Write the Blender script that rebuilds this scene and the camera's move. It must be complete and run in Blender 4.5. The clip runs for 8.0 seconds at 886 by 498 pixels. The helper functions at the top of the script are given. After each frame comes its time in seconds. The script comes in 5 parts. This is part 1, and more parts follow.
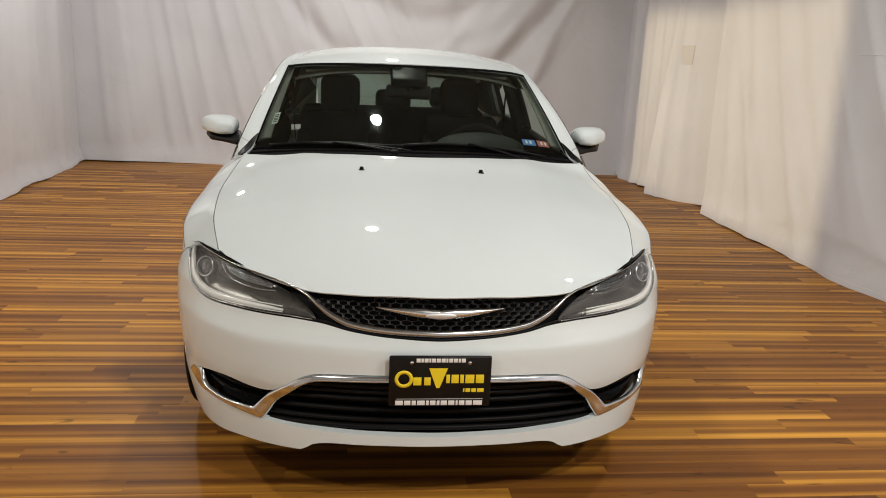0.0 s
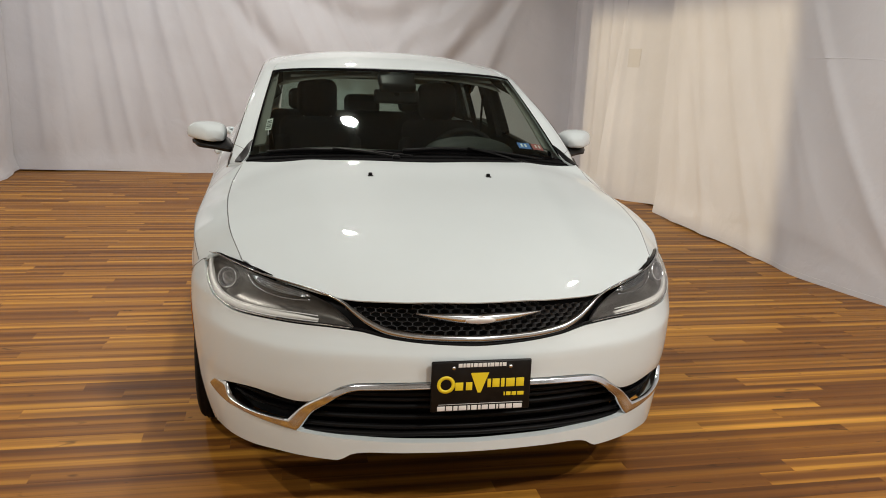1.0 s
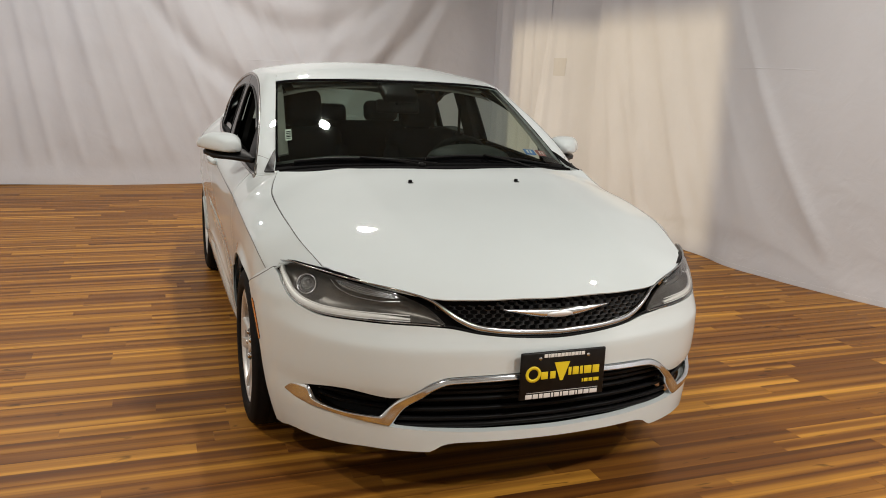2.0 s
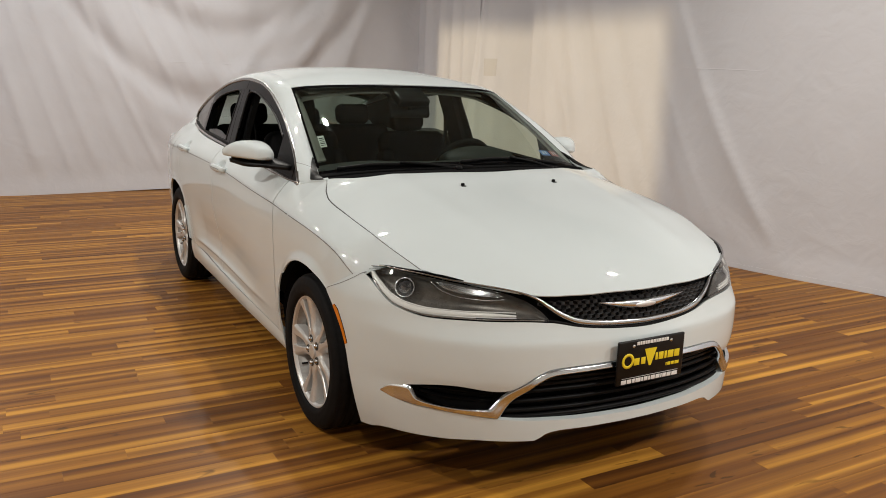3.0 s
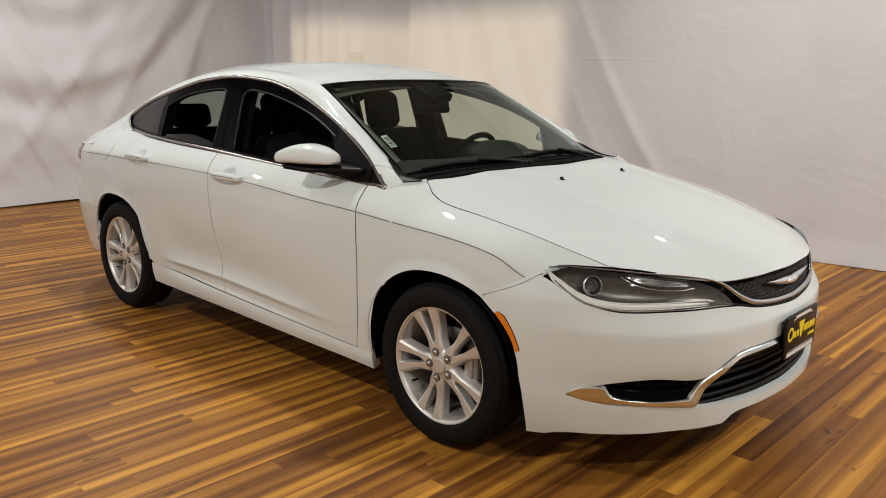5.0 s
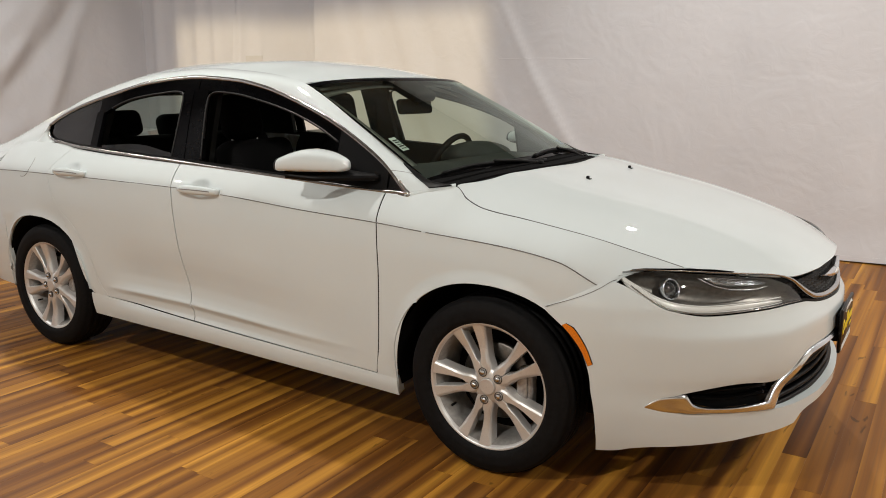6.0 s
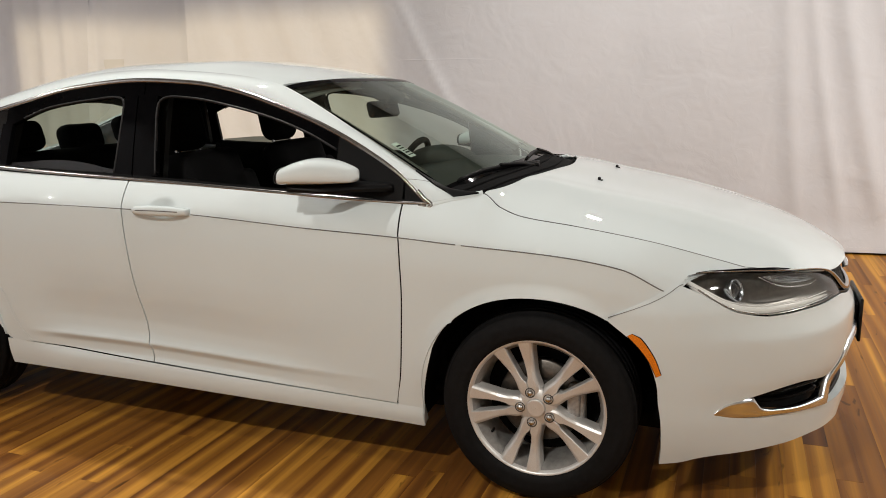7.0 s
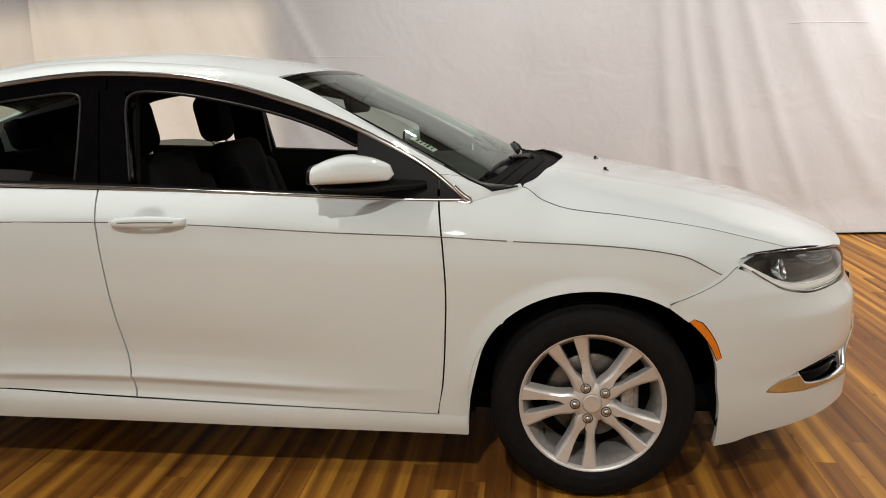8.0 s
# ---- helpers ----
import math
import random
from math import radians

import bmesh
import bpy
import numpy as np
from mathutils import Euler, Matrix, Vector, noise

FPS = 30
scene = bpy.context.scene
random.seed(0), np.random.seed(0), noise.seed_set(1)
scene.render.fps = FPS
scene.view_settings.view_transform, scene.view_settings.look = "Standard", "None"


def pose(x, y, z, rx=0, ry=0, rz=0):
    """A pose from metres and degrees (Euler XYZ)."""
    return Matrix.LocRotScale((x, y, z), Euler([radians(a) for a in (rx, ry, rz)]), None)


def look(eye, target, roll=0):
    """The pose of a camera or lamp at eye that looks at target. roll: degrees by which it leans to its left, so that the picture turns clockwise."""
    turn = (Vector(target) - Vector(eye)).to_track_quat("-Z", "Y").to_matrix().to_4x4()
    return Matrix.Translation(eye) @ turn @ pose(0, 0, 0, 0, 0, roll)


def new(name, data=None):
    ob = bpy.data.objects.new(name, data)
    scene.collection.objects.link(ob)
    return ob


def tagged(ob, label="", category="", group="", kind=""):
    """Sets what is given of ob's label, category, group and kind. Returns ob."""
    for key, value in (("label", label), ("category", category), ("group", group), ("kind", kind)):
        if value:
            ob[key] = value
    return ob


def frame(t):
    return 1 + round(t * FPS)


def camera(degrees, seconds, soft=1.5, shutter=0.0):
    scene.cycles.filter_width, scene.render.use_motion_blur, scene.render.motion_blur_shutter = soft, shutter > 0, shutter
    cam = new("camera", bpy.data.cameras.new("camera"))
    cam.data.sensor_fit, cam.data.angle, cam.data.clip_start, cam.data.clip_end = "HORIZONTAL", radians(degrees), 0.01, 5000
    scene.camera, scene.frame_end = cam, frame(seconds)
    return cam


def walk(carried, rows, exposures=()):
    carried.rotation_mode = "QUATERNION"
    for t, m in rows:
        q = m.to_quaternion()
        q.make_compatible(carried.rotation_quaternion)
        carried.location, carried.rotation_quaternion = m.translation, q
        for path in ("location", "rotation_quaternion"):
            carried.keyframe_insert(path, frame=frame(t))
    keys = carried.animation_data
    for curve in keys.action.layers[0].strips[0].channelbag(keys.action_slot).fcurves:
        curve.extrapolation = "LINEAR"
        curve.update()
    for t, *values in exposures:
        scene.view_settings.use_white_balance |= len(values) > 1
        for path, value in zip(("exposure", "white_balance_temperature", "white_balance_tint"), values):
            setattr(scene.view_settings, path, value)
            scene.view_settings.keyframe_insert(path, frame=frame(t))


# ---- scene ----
cam = camera(57.6, 8.0, .95)
PATH = [
    (0, (-0.274, -3.376, 1.508), (-0.053, -1.445, 1.036), 2.5),
    (0.5, (-0.399, -3.35, 1.494), (-0.103, -1.427, 1.029), 2.4),
    (1, (-0.616, -3.324, 1.5), (-0.214, -1.419, 1.043), 2.3),
    (1.5, (-0.94, -3.368, 1.506), (-0.405, -1.494, 1.056), 2.1),
    (2.8, (-1.886, -3.152, 1.483), (-0.975, -1.421, 1.066), 2.2),
    (3, (-2.043, -3.113, 1.513), (-1.082, -1.412, 1.087), 1.9),
    (3.5, (-2.375, -2.899, 1.494), (-1.291, -1.272, 1.071), 1.7),
    (4, (-2.663, -2.664, 1.487), (-1.465, -1.12, 1.063), 1.5),
    (4.5, (-2.941, -2.41, 1.502), (-1.627, -0.964, 1.075), 1.2),
    (4.7, (-3.021, -2.281, 1.494), (-1.66, -0.88, 1.061), 1.0),
    (5.8, (-3.318, -1.511, 1.423), (-1.709, -0.391, 1.029), 0.3),
    (6, (-3.333, -1.352, 1.422), (-1.681, -0.301, 1.015), 0.0),
    (6.5, (-3.346, -0.966, 1.424), (-1.593, -0.092, 1.021), -0.5),
    (7, (-3.412, -0.588, 1.406), (-1.571, 0.083, 1.007), -0.8),
    (7.5, (-3.427, -0.201, 1.362), (-1.518, 0.245, 0.97), -1.1),
    (8, (-3.441, 0.2, 1.375), (-1.493, 0.416, 0.975), -1.4),
]
walk(cam, [(t, look(eye, target, roll)) for t, eye, target, roll in PATH], [(0, .17), (1.5, .12), (3, .13), (4.5, .20), (6, .28), (8, .29)])

# ---- light: overhead spots, some read from reflections, others added as fill ----
world = bpy.data.worlds.new("world")
world.use_nodes = True
world.node_tree.nodes["Background"].inputs[0].default_value = (.9, .93, 1, 1)
world.node_tree.nodes["Background"].inputs[1].default_value = .15
scene.world = world


def ceiling_spot(x, y, z, watts, size, colour, target=None):
    data = bpy.data.lights.new("ceiling_spot", "AREA")
    data.shape, data.size, data.energy, data.color = "DISK", size, watts, colour
    ob = new("ceiling_spot", data)
    ob.matrix_world = look((x, y, z), target or (x, y + .001, 0))
    return ob


WARM, COOL = (1, .956, .88), (1, .97, .915)
# Only some match reflected highlights; the west and south ones are added fill.
for x, y, watts, tone in ((-.28, 1.95, 49, WARM), (.1, 5.4, 46, WARM), (-2.5, 5.1, 38, COOL), (-4.1, .7, 91, WARM), (2.2, -.1, 33, WARM), (-2.6, -3.6, 52, WARM), (1.0, -3.8, 80, WARM), (2.5, -3.4, 66, WARM)):
    ceiling_spot(x, y, 3.55, watts, .14, tone)
# added spot with no known source, for the warm field on the long sheet
wash = bpy.data.lights.new("wall_washer", "SPOT")
wash.energy, wash.spot_size, wash.spot_blend, wash.color, wash.shadow_soft_size = 820, radians(64), .1, (1, .79, .47), .007
wash_ob = new("wall_washer", wash)
wash_ob.matrix_world = look((-3.3, 4.35, 3.4), (3.36, 4.35, 1.2))


# ---- materials ----
def material(name, colour=(.8, .8, .8), rough=.5, metal=0.0, **inputs):
    m = bpy.data.materials.new(name)
    m.use_nodes = True
    b = m.node_tree.nodes["Principled BSDF"]
    b.inputs["Base Color"].default_value = (*colour, 1)
    b.inputs["Roughness"].default_value = rough
    b.inputs["Metallic"].default_value = metal
    for k, v in inputs.items():
        b.inputs[k.replace("_", " ")].default_value = v
    return m


def nodes_of(m):
    t = m.node_tree
    return t, t.nodes, t.links, t.nodes["Principled BSDF"]


def grain(m, scale, spread, bump=0.0, rough=None, stretch=(1, 1, 1), detail=4):
    """Uneven tone and a little relief over a material, at a size in real metres."""
    t, n, l, b = nodes_of(m)
    co = n.new("ShaderNodeTexCoord")
    mp = n.new("ShaderNodeMapping")
    mp.inputs["Scale"].default_value = stretch
    no = n.new("ShaderNodeTexNoise")
    no.inputs["Scale"].default_value, no.inputs["Detail"].default_value = scale, detail
    l.new(co.outputs["Object"], mp.inputs[0])
    l.new(mp.outputs[0], no.inputs["Vector"])
    c = b.inputs["Base Color"].default_value[:3]
    r = n.new("ShaderNodeValToRGB")
    r.color_ramp.elements[0].position, r.color_ramp.elements[1].position = .3, .7
    r.color_ramp.elements[0].color = (*[x * (1 - spread) for x in c], 1)
    r.color_ramp.elements[1].color = (*[min(1, x * (1 + spread)) for x in c], 1)
    l.new(no.outputs[0], r.inputs[0])
    l.new(r.outputs[0], b.inputs["Base Color"])
    if bump:
        bp = n.new("ShaderNodeBump")
        bp.inputs["Strength"].default_value, bp.inputs["Distance"].default_value = .6, bump
        l.new(no.outputs[0], bp.inputs["Height"])
        l.new(bp.outputs[0], b.inputs["Normal"])
    if rough:
        mr = n.new("ShaderNodeMapRange")
        mr.inputs["To Min"].default_value, mr.inputs["To Max"].default_value = rough
        l.new(no.outputs[0], mr.inputs[0])
        l.new(mr.outputs[0], b.inputs["Roughness"])
    return m


def clear(name, tint, gloss_rough=.02, ior=1.45, sheen=(1, 1, 1)):
    """Thin pane: tinted see-through with a Fresnel gloss."""
    m = bpy.data.materials.new(name)
    m.use_nodes = True
    t = m.node_tree
    t.nodes.clear()
    out, mix = t.nodes.new("ShaderNodeOutputMaterial"), t.nodes.new("ShaderNodeMixShader")
    tr, gl, fr = t.nodes.new("ShaderNodeBsdfTransparent"), t.nodes.new("ShaderNodeBsdfGlossy"), t.nodes.new("ShaderNodeFresnel")
    tr.inputs[0].default_value = (*tint, 1)
    gl.inputs["Color"].default_value = (*sheen, 1)
    gl.inputs["Roughness"].default_value = gloss_rough
    fr.inputs[0].default_value = ior
    t.links.new(fr.outputs[0], mix.inputs[0])
    t.links.new(tr.outputs[0], mix.inputs[1])
    t.links.new(gl.outputs[0], mix.inputs[2])
    t.links.new(mix.outputs[0], out.inputs[0])
    return m


PAINT = grain(material("white_car_paint", (.65, .712, .73), .5, 0, Specular_IOR_Level=.03, Coat_Weight=1.0, Coat_Roughness=.02), 3, .012, 0, (.46, .55))
BLACK_GLOSS = grain(material("black_gloss_plastic", (.003, .003, .0035), .07, 0, IOR=1.14), 30, .2)
MESH_GREY = grain(material("dark_grille_plastic", (.17, .17, .175), .25, .1), 60, .2)
BLACK_PLASTIC = grain(material("black_grained_plastic", (.005, .005, .0055), .42, 0, Specular_IOR_Level=.12), 400, .3, .0003)
RUBBER = grain(material("tyre_rubber", (.0065, .0065, .007), .6, 0, Specular_IOR_Level=.13), 60, .35, .0006, (.6, .85))
LINER = grain(material("wheel_well_liner", (.006, .006, .0065), .85, 0, Specular_IOR_Level=.06), 80, .4, .001)
CHROME = grain(material("chrome", (.70, .745, .79), .18, 1), 25, .05, 0, (.14, .24))
SMOKED = grain(material("smoked_chrome", (.50, .525, .55), .18, 1), 25, .05, 0, (.14, .24))
DARK_CHROME = grain(material("smoked_bright_trim", (.40, .39, .38), .2, 1), 25, .08, 0, (.15, .28))
SATIN = grain(material("satin_silver_trim", (.60, .61, .62), .25, 1), 25, .06, 0, (.18, .3))
ALLOY = grain(material("painted_alloy", (.68, .68, .675), .42, .6), 260, .05, 0, (.38, .46))
# barrel and cast metal: darker alloy, the wheel's inner shade put into the colour
BARREL = grain(material("shaded_wheel_barrel", (.34, .335, .325), .42, .5), 60, .15, 0, (.36, .5))
ALLOY_DARK = grain(material("shaded_cast_metal", (.10, .098, .095), .5, .8), 50, .2)
DISC = grain(material("brake_disc_steel", (.13, .12, .11), .38, 1), 90, .2, 0, (.3, .5))
CALIPER = grain(material("cast_caliper", (.36, .36, .36), .5, .6), 90, .2, .0008)
FABRIC = grain(material("black_seat_cloth", (.007, .007, .0075), .95, 0, Specular_IOR_Level=.1), 500, .5, .0006)
DASH = grain(material("soft_dash_plastic", (.008, .0085, .008), .7, 0, Specular_IOR_Level=.14), 500, .3, .0004)
# paler copy of the dash plastic: overhead light is put into its colour
DASH_TOP = grain(material("lit_grained_dash_top", (.026, .030, .027), .65, 0, Specular_IOR_Level=.2), 500, .3, .0004)
TRIM_LIGHT = grain(material("pale_headliner_cloth", (.34, .33, .29), .9), 600, .12, .0004)
TRIM_MID = grain(material("grey_pillar_cloth", (.24, .24, .215), .9), 600, .12, .0004)
AMBER = grain(material("amber_lens", (.74, .20, .010), .15, 0, Coat_Weight=1.0), 300, .2, .0004)
RED = material("red_lens", (.16, .004, .006), .3, 0, Coat_Weight=1.0)
LAMP_BOWL = grain(material("headlamp_bowl", (.14, .133, .122), .34, .6), 60, .2)
PROJECTOR = material("projector_lens", (.05, .05, .052), .04, 0, Coat_Weight=1.0, IOR=1.9)
PIPE = material("light_guide", (.80, .80, .78), .25, .0, Coat_Weight=1.0)
PIPE_EDGE = material("light_guide_edge", (.85, .85, .84), .3, 0, Coat_Weight=1.0)
# also colours the strips that stand in for shade in the gaps
STRIPE = grain(material("pinstripe_and_gap_grey", (.13, .13, .132), .45), 30, .4)
PLATE_BLACK = grain(material("plate_black", (.006, .006, .006), .35, 0, Specular_IOR_Level=.25), 40, .3)
PRINT_WHITE = material("printed_white", (.75, .75, .74), .5)
PRINT_YELLOW = material("printed_yellow", (.80, .62, .02), .5)
STICK_BLUE = material("sticker_blue", (.10, .22, .50), .5)
STICK_RED = material("sticker_red", (.45, .14, .14), .5)
PAPER = material("sticker_paper", (.62, .66, .62), .6)
MIRROR = material("mirror_glass", (.85, .86, .86), .02, 1)
WINDSCREEN = clear("windscreen_glass", (.52, .61, .545), .02, 1.52, (.88, .98, .93))
TINTED = clear("tinted_glass", (.22, .24, .23))
REAR_GLASS = clear("rear_glass", (.48, .56, .51))
SEAL = grain(material("grey_black_window_seal", (.012, .012, .013), .45, 0, Specular_IOR_Level=.25), 60, .2)
LENS = clear("headlamp_lens", (.92, .92, .91), .02, 1.5)


def cloth(name, colour):
    m = grain(material(name, colour, .9, 0, Sheen_Weight=.15), 1.6, .035, 0, None)
    t, n, l, b = nodes_of(m)
    co = n.new("ShaderNodeTexCoord")
    creases = n.new("ShaderNodeTexNoise")
    creases.inputs["Scale"].default_value, creases.inputs["Detail"].default_value, creases.inputs["Distortion"].default_value = 2.4, 2, .8
    bp = n.new("ShaderNodeBump")
    bp.inputs["Strength"].default_value, bp.inputs["Distance"].default_value = .45, .03
    l.new(co.outputs["Object"], creases.inputs["Vector"])
    fine = n.new("ShaderNodeTexNoise")
    fine.inputs["Scale"].default_value, fine.inputs["Detail"].default_value, fine.inputs["Distortion"].default_value = 7.5, 4, 1.4
    l.new(co.outputs["Object"], fine.inputs["Vector"])
    both = n.new("ShaderNodeMath")
    both.operation = "MULTIPLY_ADD"
    both.inputs[1].default_value = .22
    l.new(fine.outputs[0], both.inputs[0])
    l.new(creases.outputs[0], both.inputs[2])
    l.new(both.outputs[0], bp.inputs["Height"])
    l.new(bp.outputs[0], b.inputs["Normal"])
    return m


CLOTH = cloth("white_cotton_sheet", (.622, .630, .672))
CLOTH_DIM = cloth("white_cotton_patch", (.56, .555, .56))
PLASTER = grain(material("painted_plaster", (.70, .69, .67), .9), 2, .05, .001)
CEILING = grain(material("dark_painted_ceiling", (.22, .225, .225), .9), 2, .15, .001)


BOARD = .09


def wood():
    m = bpy.data.materials.new("oiled_acacia_board")
    m.use_nodes = True
    t, n, l, b = nodes_of(m)
    co, ob = n.new("ShaderNodeTexCoord"), n.new("ShaderNodeObjectInfo")
    isl, geo = n.new("ShaderNodeMath"), n.new("ShaderNodeNewGeometry")
    isl.operation = "ADD"
    l.new(ob.outputs["Random"], isl.inputs[0])
    l.new(geo.outputs["Random Per Island"], isl.inputs[1])
    wrap = n.new("ShaderNodeMath")
    wrap.operation = "FRACT"
    l.new(isl.outputs[0], wrap.inputs[0])
    far = n.new("ShaderNodeVectorMath")
    far.operation = "SCALE"
    far.inputs[0].default_value = (37, 91, 13)
    l.new(wrap.outputs[0], far.inputs["Scale"])
    add = n.new("ShaderNodeVectorMath")
    l.new(geo.outputs["Position"], add.inputs[0])
    l.new(far.outputs[0], add.inputs[1])

    def streak(sx, sy, detail, dist):
        mp = n.new("ShaderNodeMapping")
        mp.inputs["Scale"].default_value = (sx, sy, 1)
        no = n.new("ShaderNodeTexNoise")
        no.inputs["Scale"].default_value, no.inputs["Detail"].default_value, no.inputs["Distortion"].default_value = 1, detail, dist
        l.new(add.outputs[0], mp.inputs[0])
        l.new(mp.outputs[0], no.inputs["Vector"])
        return no
    broad, fine, knots = streak(.22, 13, 2, .3), streak(1.8, 100, 4, .3), streak(5, 22, 2, 1.2)
    tone = n.new("ShaderNodeValToRGB")
    e = tone.color_ramp.elements
    e[0].position, e[0].color = .0, (.092, .0325, .009, 1)
    e[1].position, e[1].color = 1, (.62, .302, .046, 1)
    for p, c in ((.3, (.176, .066, .013, 1)), (.55, (.288, .120, .020, 1)), (.8, (.46, .214, .031, 1))):
        x = e.new(p)
        x.color = c
    # each board is darker along its joints
    split = n.new("ShaderNodeSeparateXYZ")
    l.new(geo.outputs["Position"], split.inputs[0])
    rows = n.new("ShaderNodeMath")
    rows.operation = "MULTIPLY"
    rows.inputs[1].default_value = 2 * math.pi / BOARD
    l.new(split.outputs["Y"], rows.inputs[0])
    shift_r = n.new("ShaderNodeMath")
    shift_r.operation = "MULTIPLY_ADD"
    shift_r.inputs[1].default_value = 2.6
    l.new(wrap.outputs[0], shift_r.inputs[0])
    l.new(rows.outputs[0], shift_r.inputs[2])
    wave = n.new("ShaderNodeMath")
    wave.operation = "COSINE"
    l.new(shift_r.outputs[0], wave.inputs[0])
    mixv = n.new("ShaderNodeMath")
    mixv.operation = "MULTIPLY_ADD"
    mixv.inputs[1].default_value, mixv.inputs[2].default_value = .28, -.50
    l.new(wrap.outputs[0], mixv.inputs[0])
    sum1 = n.new("ShaderNodeMath")
    sum1.operation = "MULTIPLY_ADD"
    sum1.inputs[1].default_value = 1.72
    l.new(broad.outputs[0], sum1.inputs[0])
    l.new(mixv.outputs[0], sum1.inputs[2])
    sum2 = n.new("ShaderNodeMath")
    sum2.operation = "MULTIPLY_ADD"
    sum2.inputs[1].default_value = -.12
    l.new(wave.outputs[0], sum2.inputs[0])
    l.new(sum1.outputs[0], sum2.inputs[2])
    l.new(sum2.outputs[0], tone.inputs[0])
    dark = n.new("ShaderNodeMapRange")
    dark.inputs["From Min"].default_value, dark.inputs["From Max"].default_value = .30, .62
    dark.inputs["To Min"].default_value, dark.inputs["To Max"].default_value = .83, 1.07
    l.new(fine.outputs[0], dark.inputs[0])
    knot = n.new("ShaderNodeMapRange")
    knot.inputs["From Min"].default_value, knot.inputs["From Max"].default_value = .67, .75
    knot.inputs["To Min"].default_value, knot.inputs["To Max"].default_value = 1, .45
    l.new(knots.outputs[0], knot.inputs[0])
    both = n.new("ShaderNodeMath")
    both.operation = "MULTIPLY"
    l.new(dark.outputs[0], both.inputs[0])
    l.new(knot.outputs[0], both.inputs[1])
    sc = n.new("ShaderNodeVectorMath")
    sc.operation = "SCALE"
    l.new(tone.outputs[0], sc.inputs[0])
    l.new(both.outputs[0], sc.inputs["Scale"])
    l.new(sc.outputs[0], b.inputs["Base Color"])
    rr = n.new("ShaderNodeMapRange")
    rr.inputs["To Min"].default_value, rr.inputs["To Max"].default_value = .34, .54
    l.new(fine.outputs[0], rr.inputs[0])
    l.new(rr.outputs[0], b.inputs["Roughness"])
    b.inputs["Coat Weight"].default_value, b.inputs["Coat Roughness"].default_value = .0, .25
    b.inputs["Specular IOR Level"].default_value = .17
    bp = n.new("ShaderNodeBump")
    bp.inputs["Strength"].default_value, bp.inputs["Distance"].default_value = .25, .0006
    l.new(fine.outputs[0], bp.inputs["Height"])
    l.new(bp.outputs[0], b.inputs["Normal"])
    return m


WOOD = wood()
UNSEEN_WALL = grain(material("unseen_wall_paint", (.66, .65, .62), .9), 3, .15, .001)
UNDERLAY = material("floor_underlay", (.03, .018, .010), .9)


# ---- curves ----
def span(t, x):
    """Which stretch of the rising list t holds x."""
    i = 0
    while i < len(t) - 2 and x >= t[i + 1]:
        i += 1
    return i


def pchip(pts):
    """Smooth monotone curve through (t, value) points."""
    t = [p[0] for p in pts]; v = [p[1] for p in pts]; n = len(t)
    h = [t[i + 1] - t[i] for i in range(n - 1)]
    d = [(v[i + 1] - v[i]) / h[i] for i in range(n - 1)]
    m = [0.0] * n
    m[0], m[-1] = d[0], d[-1]
    for i in range(1, n - 1):
        if d[i - 1] * d[i] > 0:
            a, b = 2 * h[i] + h[i - 1], h[i] + 2 * h[i - 1]
            m[i] = (a + b) / (a / d[i - 1] + b / d[i])

    def f(x):
        if x <= t[0]:
            return v[0] + m[0] * (x - t[0])
        if x >= t[-1]:
            return v[-1] + m[-1] * (x - t[-1])
        i = span(t, x)
        s = (x - t[i]) / h[i]
        return ((1 + 2 * s) * (1 - s) ** 2 * v[i] + s * (1 - s) ** 2 * h[i] * m[i]
                + s * s * (3 - 2 * s) * v[i + 1] + s * s * (s - 1) * h[i] * m[i + 1])
    return f


def smooth(a, b, x):
    s = min(1, max(0, (x - a) / (b - a)))
    return s * s * (3 - 2 * s)


# --- the car's leading curves: front axle at y = 0, nose towards -y ---
crease_z = pchip([(-.66, .70), (-.46, .745), (-.42, .757), (-.27, .832), (-.07, .863), (.28, .883), (.49, .896), (.83, .911), (1.31, .94), (1.64, .951), (2.27, .955), (2.8, .953), (3.2, .94), (3.75, .91)])
crease_x = pchip([(-.66, .83), (-.46, .878), (-.42, .888), (-.27, .92), (-.07, .928), (.28, .925), (.49, .922), (1.4, .925), (2.3, .925), (2.75, .918), (3.1, .885), (3.4, .83), (3.75, .68)])
top_z = pchip([(-.646, .821), (-.5, .863), (-.37, .897), (-.1, .944), (.08, .968), (.16, .995), (.229, 1.036), (.30, 1.0228), (.37, 1.0097), (.41, 1.002), (.656, 1.008), (1.22, 1.035), (1.675, 1.052), (2.0, 1.061), (2.5, 1.078), (2.75, 1.10), (2.95, 1.10), (3.2, 1.07), (3.5, 1.045), (3.75, 1.03)])
top_x = pchip([(-.646, .732), (-.37, .79), (-.1, .805), (.08, .80), (.16, .785), (.229, .758), (.30, .7855), (.37, .8126), (.41, .828), (.656, .84), (1.22, .845), (1.675, .842), (2.0, .835), (2.5, .80), (2.75, .77), (2.95, .762), (3.2, .75), (3.5, .71), (3.75, .60)])
side_sill = pchip([(-.2, -.075), (0, -.034), (.05, -.026), (.12, -.022), (.14, -.026), (.165, -.034), (.205, -.032), (.228, -.023), (.243, -.0170), (.260, -.024), (.30, -.031), (.345, -.0325), (.41, -.026), (.52, -.009), (.65, .003), (.85, .007), (1, 0)])
side_plain = pchip([(-.2, -.075), (0, -.04), (.1, -.028), (.3, -.012), (.5, -.002), (.65, .003), (.85, .007), (1, 0)])


